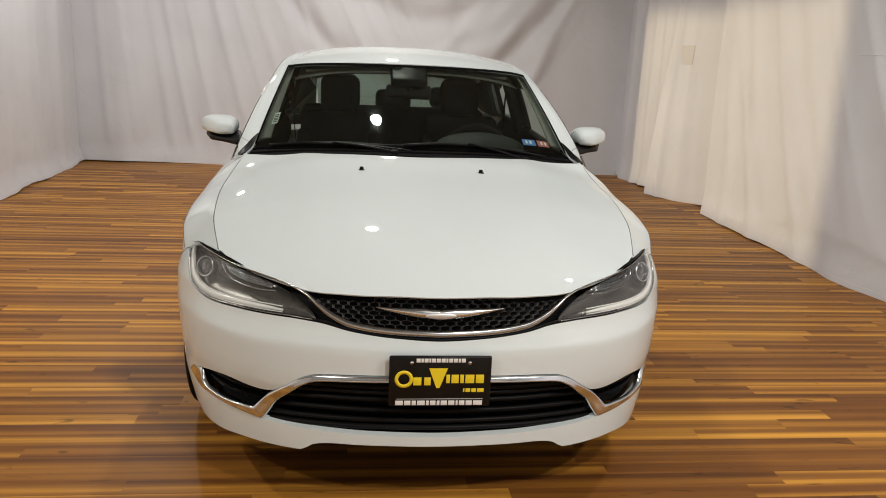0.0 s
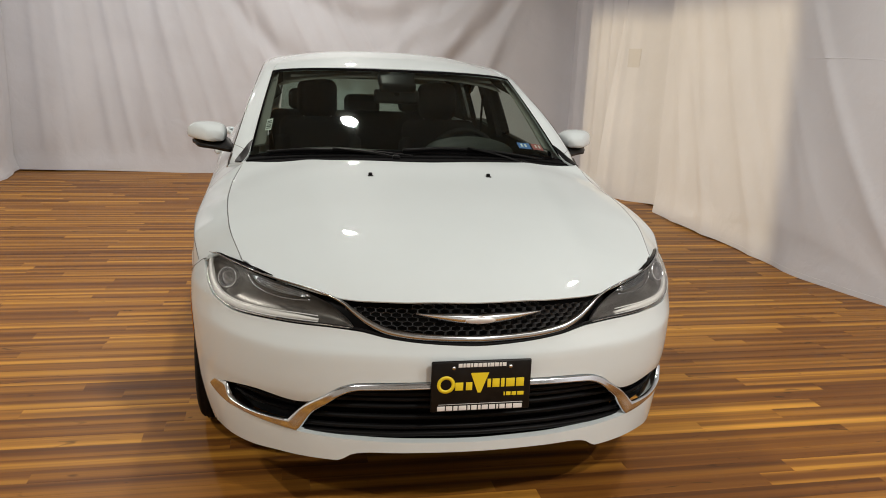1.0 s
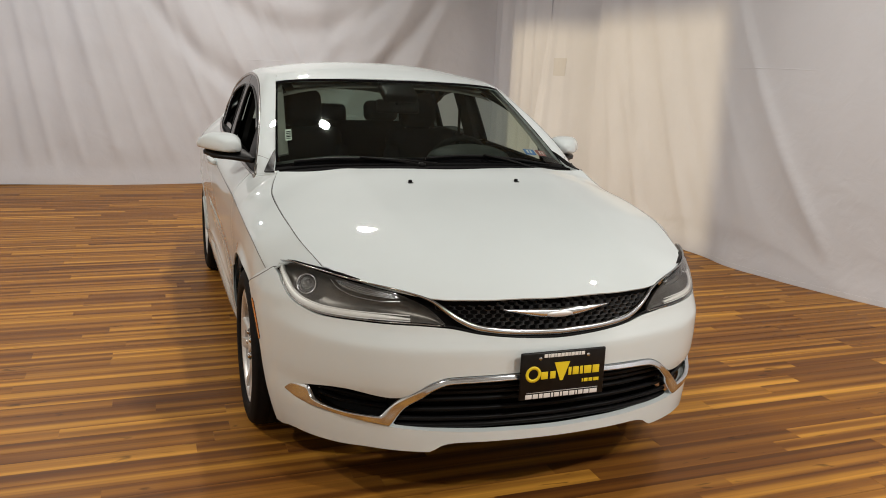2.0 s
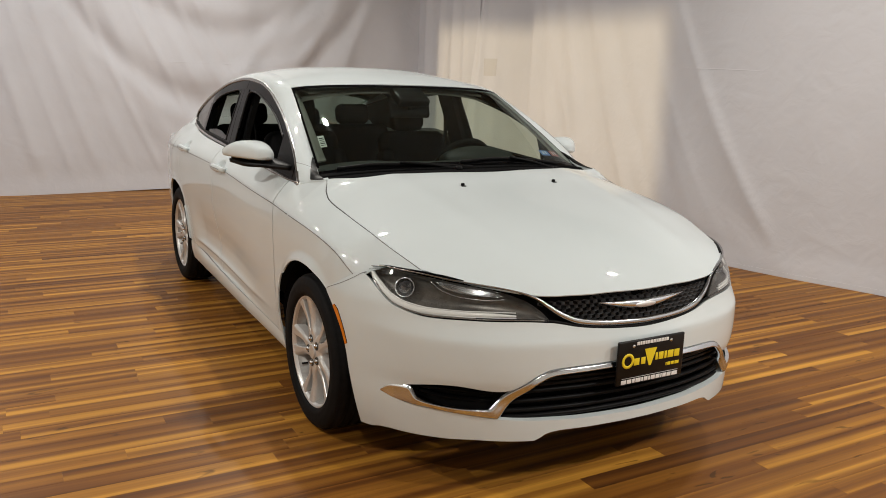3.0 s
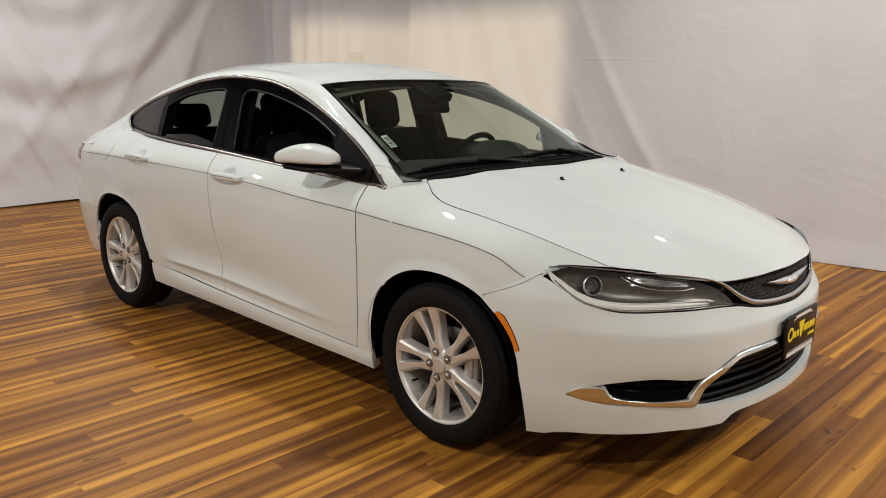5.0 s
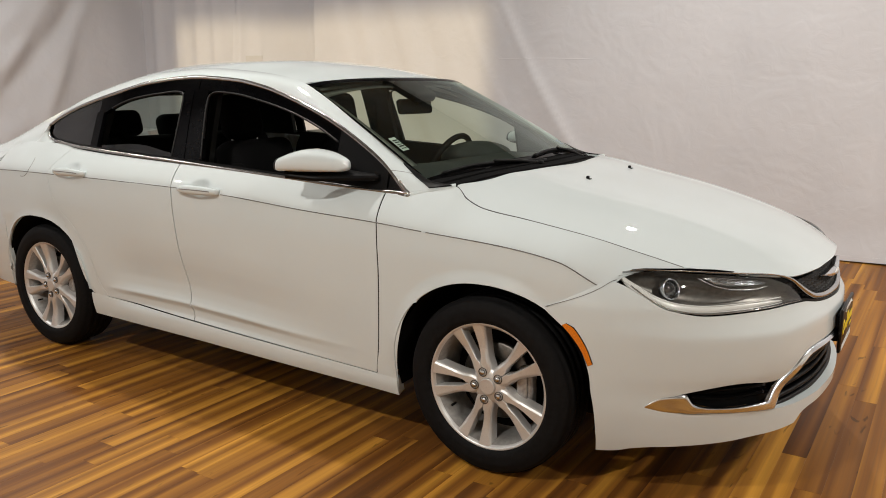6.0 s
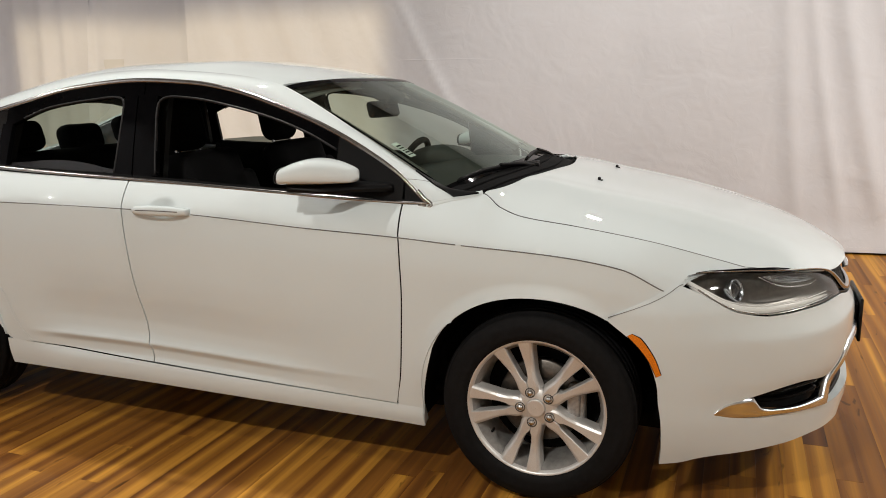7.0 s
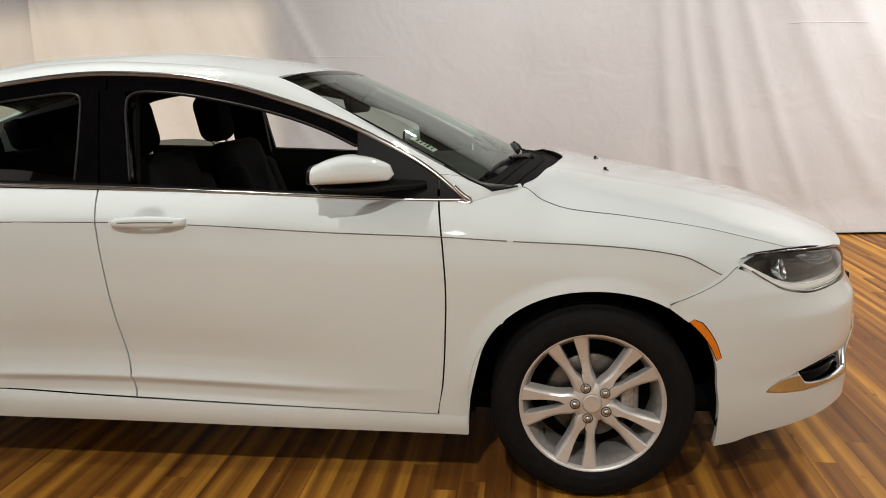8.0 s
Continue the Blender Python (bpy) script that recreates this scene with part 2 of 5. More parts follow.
def side_x(y, z):
    """Half width of the body side at a place along the car and a height."""
    zc, xc = crease_z(y), crease_x(y)
    if z <= zc:
        f = (z - .2) / (zc - .2)
        k = smooth(.5, 1.35, y) * (1 - smooth(1.95, 2.25, y))
        x = xc + k * side_sill(f - .033 * smooth(.7, 1.8, y)) + (1 - k) * side_plain(f)
    else:
        v = min(1.3, (z - zc) / max(.02, top_z(y) - zc))
        x = xc + (top_x(y) - xc) * v ** 1.45
    for hub in (0, 2.742):
        r = math.hypot((y - hub) * .96, z - .334)
        if r < .6:
            x += .008 * math.exp(-((r - .38) / .03) ** 2) * smooth(.22, .45, z)
    return x


nose_x = pchip([(-.12, -.2), (0, 0), (.12, .2), (.25, .4), (.36, .56), (.47, .69), (.56, .775), (.66, .845), (.78, .892), (.88, .918), (1, .93)])
nose_y = pchip([(-.12, -1.032), (0, -1.045), (.12, -1.032), (.25, -.99), (.36, -.928), (.47, -.835), (.56, -.735), (.66, -.615), (.78, -.5), (.88, -.395), (1, -.23)])
nose_dx = pchip([(.12, -.075), (.165, -.06), (.25, -.035), (.35, -.015), (.5, 0), (.63, .007), (.69, .006), (.727, -.003), (.767, -.019), (.81, -.043), (.86, -.075)])
nose_dy = pchip([(.12, .08), (.17, .035), (.24, .012), (.33, .008), (.4, .02), (.47, .003), (.52, 0), (.58, .001), (.605, .004), (.63, .017), (.66, .033), (.73, .055), (.78, .08), (.84, .12)])


def nose(s, z):
    """The front face: s runs from the middle (0) round the corner to the wheel arch (1)."""
    k = smooth(.25, .8, s)
    return nose_x(s) + nose_dx(z) * k, nose_y(s) + nose_dy(z) * (1 - .75 * smooth(.45, .95, s)), z


hood_edge_x = pchip([(-1.04, .52), (-.945, .60), (-.865, .66), (-.77, .70), (-.646, .732), (-.37, .79), (-.1, .805), (.08, .80), (.16, .785), (.229, .755), (.34, .70)])
hood_edge_z = pchip([(-1.04, .62), (-.945, .668), (-.865, .730), (-.77, .780), (-.646, .821), (-.5, .863), (-.37, .897), (-.1, .944), (.08, .968), (.16, .995), (.229, 1.041), (.34, 1.06)])
hood_mid_z = pchip([(-1.04, .728), (-1.0, .766), (-.95, .799), (-.85, .847), (-.7, .902), (-.45, .967), (-.1, 1.034), (.06, 1.068), (.24, 1.088)])


hood_front = pchip([(-.2, -.983), (0, -.996), (.2, -.983), (.35, -.948), (.44, -.911), (.59, -.814), (.66, -.748), (.70, -.700), (.732, -.652)])


def hood_z(x, y):
    u = min(1.05, abs(x) / hood_edge_x(y))
    ridge = .004 * math.exp(-((abs(x) - .47 - .08 * y) / .06) ** 2) * smooth(-.95, -.6, y)
    return hood_mid_z(y) + (hood_edge_z(y) - hood_mid_z(y)) * u ** (2.6 + .7 * smooth(-.9, .2, y)) + ridge


def glass_x(y, z):
    """Half width of the greenhouse side."""
    d = z - 1
    return .826 - .27 * d - .15 * d * d - .004 * smooth(1.6, 2.2, y) - .05 * smooth(2.2, 2.95, y)


# ---- mesh helpers ----
def mesh_part(name, verts, faces, mat, parent=None, label="", flat=False):
    me = bpy.data.meshes.new(name)
    me.from_pydata([tuple(v) for v in verts], [], faces)
    if not flat:
        me.polygons.foreach_set("use_smooth", [True] * len(me.polygons))
    me.materials.append(mat)
    me.update()
    ob = new(name, me)
    if parent:
        ob.parent = parent
    if label:
        tagged(ob, label)
    return ob


def part(name, bm, mat, parent=None, label="", flat=False):
    me = bpy.data.meshes.new(name)
    bm.to_mesh(me)
    bm.free()
    if not flat:
        me.polygons.foreach_set("use_smooth", [True] * len(me.polygons))
    me.materials.append(mat)
    ob = new(name, me)
    if parent:
        ob.parent = parent
    if label:
        tagged(ob, label)
    return ob


def sheet(fn, nu, nv, out, flange=.014, sd=1, thick=0.0):
    """Vertices and faces of a curved panel fn(u, v), with its rim turned in; out: which way it faces."""
    g = np.array([[fn(i / nu, j / nv) for j in range(nv + 1)] for i in range(nu + 1)], dtype=float)
    du, dv = np.gradient(g, axis=0), np.gradient(g, axis=1)
    nrm = np.cross(du, dv)
    ln = np.linalg.norm(nrm, axis=2, keepdims=True)
    nrm = nrm / np.maximum(ln, 1e-9)
    turn = np.sum(nrm * np.array(out)) < 0
    if turn:
        nrm = -nrm
    V = [tuple(p) for row in g for p in row]
    N = [tuple(p) for row in nrm for p in row]
    w = nv + 1
    F = []
    for i in range(nu):
        for j in range(nv):
            q = (i * w + j, (i + 1) * w + j, (i + 1) * w + j + 1, i * w + j + 1)
            F.append(q[::-1] if turn else q)
    if flange:
        ring = [i * w for i in range(nu + 1)] + [nu * w + j for j in range(1, w)] + [i * w + nv for i in range(nu - 1, -1, -1)] + [j for j in range(nv - 1, 0, -1)]
        k, a = len(ring), len(V)
        V += [V[r] for r in ring]
        V += [tuple(V[r][c] - N[r][c] * flange for c in range(3)) for r in ring]
        for i in range(k):
            j = (i + 1) % k
            q = (a + j, a + i, a + k + i, a + k + j)
            F.append(q[::-1] if turn else q)
    if sd < 0:
        V = [(-x, y, z) for x, y, z in V]
        F = [f[::-1] for f in F]
    return V, F


def panel(name, fn, nu, nv, out, mat, parent, flange=.014, sd=1, label=""):
    V, F = sheet(fn, nu, nv, out, flange, sd)
    return mesh_part(name, V, F, mat, parent, label)


def coons(bottom, top, left, right):
    """Patch between four curves in the plane: bottom and top run left to right, left and right run upwards."""
    b0, b1, t0, t1 = bottom(0), bottom(1), top(0), top(1)

    def f(u, v):
        B, T, L, R = bottom(u), top(u), left(v), right(v)
        # the bow of the left and right edges fades quickly inwards
        return tuple((1 - v) * B[k] + v * T[k] + (1 - u) ** 4 * (L[k] - (1 - v) * b0[k] - v * t0[k]) + u ** 4 * (R[k] - (1 - v) * b1[k] - v * t1[k]) for k in range(len(b0)))
    return f


def line(*pts):
    """A smooth curve through points of the plane or of space, by its length."""
    acc = [0]
    for a, b in zip(pts, pts[1:]):
        acc.append(acc[-1] + math.dist(a, b))
    fs = [pchip([(s / acc[-1], p[k]) for s, p in zip(acc, pts)]) for k in range(len(pts[0]))]
    return lambda t: tuple(f(t) for f in fs)


def poly(*pts):
    """A broken line through points, by its length."""
    acc = [0]
    for a, b in zip(pts, pts[1:]):
        acc.append(acc[-1] + math.dist(a, b))

    def f(t):
        d = t * acc[-1]
        i = span(acc, d)
        s = (d - acc[i]) / (acc[i + 1] - acc[i])
        return tuple(a + (b - a) * s for a, b in zip(pts[i], pts[i + 1]))
    return f


def ribbon(centre, width, lift, n, m, out, sd=1, base=.006):
    """A raised moulding along a curve: centre(t) gives place and the surface's normal."""
    V, F = [], []
    pts = [centre(i / n) for i in range(n + 1)]
    P = np.array([p[0] for p in pts], dtype=float)
    T = np.gradient(P, axis=0)
    for i in range(n + 1):
        nm = np.array(pts[i][1], dtype=float)
        nm /= np.linalg.norm(nm)
        b = np.cross(nm, T[i])
        b /= max(1e-9, np.linalg.norm(b))
        w = width(i / n)
        for j in range(m + 1):
            q = 2 * j / m - 1
            V.append(tuple(P[i] + b * (w / 2 * q) + nm * (lift * (1 - q * q) ** .5)))
        V.append(tuple(P[i] + b * (w / 2) - nm * base))
        V.append(tuple(P[i] - b * (w / 2) - nm * base))
    k = m + 3
    for i in range(n):
        for j in range(k):
            a, c = i * k + j, i * k + (j + 1) % k
            F.append((a, a + k, c + k, c))
    F.append(tuple(range(k)))
    F.append(tuple(n * k + j for j in range(k - 1, -1, -1)))
    if sd < 0:
        V = [(-x, y, z) for x, y, z in V]
        F = [f[::-1] for f in F]
    return V, F


def add_box(bm, cx, cy, cz, sx, sy, sz, rot=None, bevel=0.0, seg=2):
    r = bmesh.ops.create_cube(bm, size=1)
    m = Matrix.Translation((cx, cy, cz)) @ (rot or Matrix()) @ Matrix.Diagonal((sx, sy, sz, 1))
    bmesh.ops.transform(bm, matrix=m, verts=r["verts"])
    if bevel:
        es = list({e for v in r["verts"] for e in v.link_edges})
        bmesh.ops.bevel(bm, geom=es, offset=bevel, segments=seg, affect="EDGES", profile=.5)
    return bm


def box(*a, **k):
    return add_box(bmesh.new(), *a, **k)


def lathe(profile, n, mat, name, parent, m=None, label="", closed=False):
    """Turned shape round the local x axis from (x, radius) points."""
    V, F = [], []
    k = len(profile)
    for i in range(n):
        a = 2 * math.pi * i / n
        V += [(x, r * math.cos(a), r * math.sin(a)) for x, r in profile]
    for i in range(n):
        for j in range(k if closed else k - 1):
            a, b = i * k + j, i * k + (j + 1) % k
            c, d = ((i + 1) % n) * k + (j + 1) % k, ((i + 1) % n) * k + j
            F.append((a, b, c, d))
    ob = mesh_part(name, V, F, mat, parent, label)
    bm = bmesh.new()
    bm.from_mesh(ob.data)
    bmesh.ops.recalc_face_normals(bm, faces=bm.faces)
    bm.to_mesh(ob.data)
    bm.free()
    if m:
        ob.matrix_local = m
    return ob


def thing(name, label, category, group="", at=(0, 0, 0)):
    ob = new(name)
    ob.location = at
    ob.empty_display_size = .2
    return tagged(ob, label, category, group)


# ---- the hall: cloth-hung walls, ceiling ----
def wall_box(name, x0, y0, z0, x1, y1, z1, mat):
    return tagged(part(name, box((x0 + x1) / 2, (y0 + y1) / 2, (z0 + z1) / 2, x1 - x0, y1 - y0, z1 - z0), mat, flat=True), kind="structure")


# South and west walls and ceiling are unseen; their tones set the bounce light.
wall_box("wall_north", -5.7, 7.35, 0, 4.5, 7.5, 3.7, PLASTER)
wall_box("wall_south", -5.7, -6.5, 0, 4.5, -6.35, 3.7, UNSEEN_WALL)
wall_box("wall_east", 4.3, -6.35, 0, 4.5, 7.35, 3.7, PLASTER)
wall_box("wall_west", -5.7, -6.35, 0, -5.5, 7.35, 3.7, UNSEEN_WALL)
wall_box("ceiling", -5.7, -6.5, 3.7, 4.5, 7.5, 3.85, CEILING)


def drape(name, label, path, relief, z0, z1, nu, nv, face, mat=CLOTH, hem=.04):
    """A hung sheet: path(u) in plan, relief(u, z) how far it stands out; a doubled hem at its foot."""
    ob = thing(name, label, "curtain", "sheets hung round the hall")

    def f(u, v):
        x, y = path(u)
        z = z0 + (z1 - z0) * v
        e = .002
        (xa, ya), (xb, yb) = path(max(0, u - e)), path(min(1, u + e))
        tx, ty = xb - xa, yb - ya
        k = math.hypot(tx, ty)
        n = (-ty / k, tx / k)
        if n[0] * face[0] + n[1] * face[1] < 0:
            n = (-n[0], -n[1])
        d = relief(u, z)
        return x + n[0] * d, y + n[1] * d, z + .012 * math.sin(9 * u + 2) * (1 - v)
    panel("cloth", f, nu, nv, (*face, 0), mat, ob, flange=.004)
    if hem:
        panel("hem", lambda u, v: tuple(a + b for a, b in zip(f(u, v * hem / (z1 - z0)), (face[0] * .0015, face[1] * .0015, 0))), nu, 3, (*face, 0), mat, ob, flange=.004)
    return ob


def wob(x, seed):
    return noise.noise((x, seed * 7.31, seed * 3.17))


fold_rnd = random.Random(4)
FAN = [(-3.4 + .24 * k + fold_rnd.uniform(-.06, .06), .04 + .035 * k, fold_rnd.uniform(.012, .030), fold_rnd.uniform(.035, .075)) for k in range(15)]


def back_relief(u, z):
    x = -3.75 + 7.3 * u
    d = .02 * math.sin(9.5 * x + 1.5 * wob(x * .8, 1)) * (.5 + .5 * wob(x * .7, 2)) + .018 * wob(x * 3.2, 3)
    d += .045 * math.sin(3.1 * x + 1.2 * wob(x * .5, 9)) * smooth(-.4, -2.2, x)
    # slack swags between two hanging points
    for x0, zb, k, a, wide in ((.55, 1.15, .42, .036, 2.5), (-1.9, 2.3, .5, .016, 1.1)):
        r = (x - x0) / wide
        if abs(r) < 1.3:
            h = z - zb - k * (x - x0) ** 2 * .9
            env = math.exp(-(r * 1.1) ** 4) * smooth(-1.0, -.1, h) * (1 - .2 * smooth(1.2, 2, h))
            d += a * env * (math.sin(h * 6.8 + 1.6 * wob(x * .8 + z, 4)) + .28 * math.sin(h * 15 + 2 * wob(x + z, 5)))
    # folds that fall from the corner towards the floor
    for px, lean, a, w in ((2.6, -.55, .032, .10), (2.2, -.8, .028, .11), (1.75, -1.05, .022, .12), (-1.0, .5, .022, .1), (-2.3, .1, .032, .1), (-3.0, .05, .04, .12)):
        xx = px + lean * (2.6 - z) * .8
        d += a * math.exp(-((x - xx) / w) ** 2) * smooth(.1, .7, z)
    for px, lean, a, w in FAN:
        xx = px + lean * (2.7 - z) + .05 * lean * (2.7 - z) ** 2
        d += a * math.exp(-((x - xx) / w) ** 2) * smooth(.0, .5, z)
    return d * (1 - .45 * smooth(.5, 0, z)) + .02 * smooth(.25, 0, z)


back = drape("curtain", "white cotton sheet hung in slack swags across the back wall", lambda u: (-3.75 + 7.3 * u, 7.16), back_relief, .012, 3.5, 360, 90, (0, -1))


def left_relief(u, z):
    y = 7.1 - 3.4 * u
    return (.028 * math.sin(6.1 * y + 1.8 * wob(y, 11)) + .008 * math.sin(17 * y + 2 * wob(y * 2, 12)) + .014 * wob(y * 4, 13)) * (.55 + .2 * z) + .05 * smooth(.2, 0, z)


drape("curtain", "white cotton sheet hanging in upright folds to the floor", lambda u: (-3.68 + .10 * u, 7.1 - 3.0 * u), left_relief, .012, 3.5, 160, 40, (1, 0))
right_line = line((3.30, 7.2), (3.36, 5.7), (3.36, 3.0), (3.36, 1.9), (3.52, 1.1), (3.78, .2), (3.86, -1.0), (3.95, -2.9), (3.95, -6.2))


SWEEP = [(4.5 - .27 * k + fold_rnd.uniform(-.15, .15), -.16 - .035 * k + fold_rnd.uniform(-.06, .06), -.05, fold_rnd.uniform(.005, .022), fold_rnd.uniform(.03, .12)) for k in range(9)]
SWEEP += [(-.85, -.07, -.01, .030, .07), (-1.0, -.12, -.02, .022, .05), (-1.2, -.16, -.02, .032, .08), (-1.42, -.22, -.04, .020, .06), (-1.75, -.30, -.06, .022, .10), (-2.2, -.35, -.08, .022, .10), (-3.0, -.2, 0, .03, .12), (-3.6, .1, 0, .03, .1)]


def right_sheet(label, t0, t1, off, folds, nu, seed):
    a = lambda u: right_line(t0 + (t1 - t0) * u)

    def relief(u, z):
        x, y = a(u)
        calm = 1 - .6 * smooth(2.0, 1.0, y) * smooth(-1.2, -.6, y)
        d = off + calm * (.012 * wob(y * 2.2, seed) + .024 * wob(y * .9 + z * .5, seed + 1))
        for py, lean, amp, w in folds:
            d += amp * math.exp(-((y - py - lean * (2.4 - z)) / w) ** 2)
        for py, lean, bend, amp, w in SWEEP:
            h = 2.7 - z
            d += amp * math.exp(-((y - py - lean * h - bend * h * h) / w) ** 2) * smooth(.0, .6, z)
        return d + .025 * smooth(.25, 0, z)
    return drape("curtain", label, a, relief, .010, 3.5, nu, 60, (-1, 0)), a, relief


right_sheet("white cotton sheet with close upright folds in the corner", 0, .118, .05, [(6.9, 0, .05, .08), (6.55, 0, .04, .07), (6.2, .02, .05, .09), (5.95, .0, .03, .06)], 70, 21)
patched_line = line((3.36, 5.66), (3.44, 5.3), (3.50, 4.95), (3.50, 4.3))


def patched_relief(u, z):
    """Its near edge is pulled out at the foot, where it laps over the corner sheet."""
    d = .29 * max(0, 1 - u / .55) ** 1.3 * (1 - .85 * smooth(0, 2.6, z)) + .012 * wob(u * 3 + z * .4, 23)
    for pu, lean, amp, w in ((.06, .02, .022, .03), (.22, .03, .018, .05), (.45, .02, .014, .08), (.72, 0, .018, .05)):
        d += amp * math.exp(-((u - pu - lean * (2.4 - z)) / w) ** 2)
    return d


patched = (drape("curtain", "white cotton sheet with a darker square patch", patched_line, patched_relief, .010, 3.5, 90, 60, (-1, 0)), patched_line, patched_relief)
wide = right_sheet("wide white cotton sheet with slanting folds, taut further along", .205, 1, .07, [(4.2, -.10, .02, .10), (3.9, -.22, .022, .10), (3.5, -.38, .022, .12), (3.1, -.42, .018, .14), (2.4, -.2, .02, .2), (1.3, 0, .01, .35), (-.5, .2, .008, .4), (-2.2, -.1, .02, .3)], 420, 25)
sheet_ob, sheet_path, sheet_relief = patched


def patch_at(u, v):
    uu, z = .10 + .17 * u, 1.50 + .205 * v
    x, y = sheet_path(uu)
    return x - sheet_relief(uu, z) - .010, y, z


panel("patch", patch_at, 10, 4, (-1, 0, 0), CLOTH_DIM, sheet_ob, flange=.002)


def seam(ob, path, relief, u0, u1, z, face):
    """A sewn tuck running level across a sheet."""
    def f(u, v):
        uu = u0 + (u1 - u0) * u
        x, y = path(uu)
        zz = z + .010 * (v - .5) + .012 * math.sin(2.4 * u + 1)
        d = relief(uu, zz) + .0030 * math.sin(math.pi * (.1 + .8 * v)) * math.sin(math.pi * (.02 + .96 * u)) ** .3
        return x + face[0] * d, y + face[1] * d, zz
    panel("seam", f, 40, 4, (*face, 0), CLOTH, ob, flange=.003)


seam(wide[0], wide[1], wide[2], .205, .30, 1.61, (-1, 0))
seam(wide[0], wide[1], wide[2], .604, .664, 1.80, (-1, 0))
seam(back, lambda u: (-3.75 + 7.3 * u, 7.16), back_relief, .47, .68, 1.53, (0, -1))


# added, unseen west-side lamp, shuttered to a warm, straight-edged field on the long sheet
shutter_lamp = thing("stage_lamp", "unseen black shuttered lamp on a rod, added to shape the warm field", "lamp", at=(-3.3, 4.35, 3.4))


def lamp_part(name, x, y, z, sx, sy, sz):
    ob = part(name, box(x + 3.3, y - 4.35, z - 3.4, sx, sy, sz), LINER, shutter_lamp, flat=True)
    return ob


lamp_part("rod", -3.42, 4.35, 3.665, .02, .02, .07)
lamp_part("back_plate", -3.40, 4.35, 3.4, .02, .5, .46)
for y in (4.10, 4.60):
    lamp_part("side_plate", -3.205, y, 3.4, .37, .008, .46)
for z in (3.17, 3.63):
    lamp_part("cover_plate", -3.205, 4.35, z, .37, .5, .008)
y0, y1, z0, z1 = 4.259, 4.452, 3.244, 3.3405
lamp_part("shutter", -3.0, (4.10 + y0) / 2, 3.4, .004, y0 - 4.10, .46)
lamp_part("shutter", -3.0, (4.60 + y1) / 2, 3.4, .004, 4.60 - y1, .46)
lamp_part("shutter", -3.0, (y0 + y1) / 2, (3.63 + z1) / 2, .004, y1 - y0, 3.63 - z1)
lamp_part("shutter", -3.0, (y0 + y1) / 2, (3.17 + z0) / 2, .004, y1 - y0, z0 - 3.17)


# ---- the car: surfaces ----
def S(y, z, lift=0.0):
    return side_x(y, z) + lift, y, z


def G(y, z, lift=0.0):
    return glass_x(y, z) + lift, y, z


def normal_of(f, a, b, e=.004):
    p, q, r = (Vector(f(*w)) for w in ((a, b), (a + e, b), (a, b + e)))
    return (q - p).cross(r - p).normalized()


def nose_in(s, z, d):
    """A point d behind the front face."""
    n = normal_of(nose, s, z)
    if n.y > 0:
        n = -n
    p = Vector(nose(s, z)) - n * d
    return tuple(p)


def nose_at(s, z, d=0.0):
    n = normal_of(nose, s, z)
    if n.y > 0 and n.x < .5:
        n = -n
    if n.x < 0:
        n = -n
    return tuple(Vector(nose(s, z)) + n * d), tuple(n)


tail_x = pchip([(0, 0), (.3, .40), (.5, .62), (.7, .77), (.85, .845), (1, .885)])
tail_y = pchip([(0, 3.83), (.3, 3.81), (.5, 3.75), (.7, 3.61), (.85, 3.42), (1, 3.12)])
tail_dx = pchip([(.2, -.06), (.35, -.03), (.6, 0), (.9, 0), (.98, -.03), (1.04, -.08)])
tail_dy = pchip([(.2, -.10), (.35, -.03), (.55, 0), (.7, -.02), (.9, -.06), (1.04, -.06)])


def tail(s, z):
    return tail_x(s) + tail_dx(z) * smooth(.2, .7, s), tail_y(s) + tail_dy(z) * (1 - smooth(.6, 1, s)), z


car = thing("car", "white four-door sedan with chrome grille trim, side windows lowered", "car")

GAP = .0028
bumper_top = pchip([(-.08, .644), (0, .639), (.08, .644), (.17, .658), (.236, .676), (.31, .682), (.41, .682), (.53, .679), (.616, .697), (.70, .746), (.75, .775), (.785, .786), (.80, .782), (.84, .760), (.88, .738), (.94, .705), (1, .672)])
lamp_top = pchip([(.236, .684), (.258, .722), (.29, .758), (.35, .788), (.45, .807), (.55, .8185), (.65, .8235), (.79, .808)])
mesh_low = pchip([(-.08, .673), (0, .669), (.08, .673), (.19, .697), (.24, .74), (.277, .786)])
low_chrome_top = pchip([(0, .531), (.09, .528), (.236, .517), (.272, .498), (.308, .460), (.335, .436), (.36, .432), (.464, .444), (.585, .417), (.64, .392), (.68, .374), (.78, .36), (1, .35)])
low_lip_top = pchip([(0, .318), (.2, .321), (.35, .330), (.42, .337), (.47, .341), (.6, .342), (.68, .362), (.78, .357), (1, .347)])
lip_low = pchip([(0, .285), (.2, .282), (.24, .274), (.275, .246), (.40, .247), (.5, .235), (.65, .212), (.8, .195), (.88, .18), (1, .17)])
arch_s = pchip([(.16, .862), (.3, .866), (.42, .875), (.488, .888), (.58, .922), (.64, .967), (.68, 1.0)])


def bumper_patch(low, high, s0=0.0, s1=.68):
    def f(u, v):
        s = s0 + (s1 - s0) * u
        return nose(s, low(s) + (high(s) - low(s)) * v)
    return f


def bumper_corner(u, v):
    s = .68 + .32 * u
    z = lip_low(s) + (bumper_top(s) - GAP - lip_low(s)) * v
    return nose(.68 + u * (arch_s(z) - .68), z)


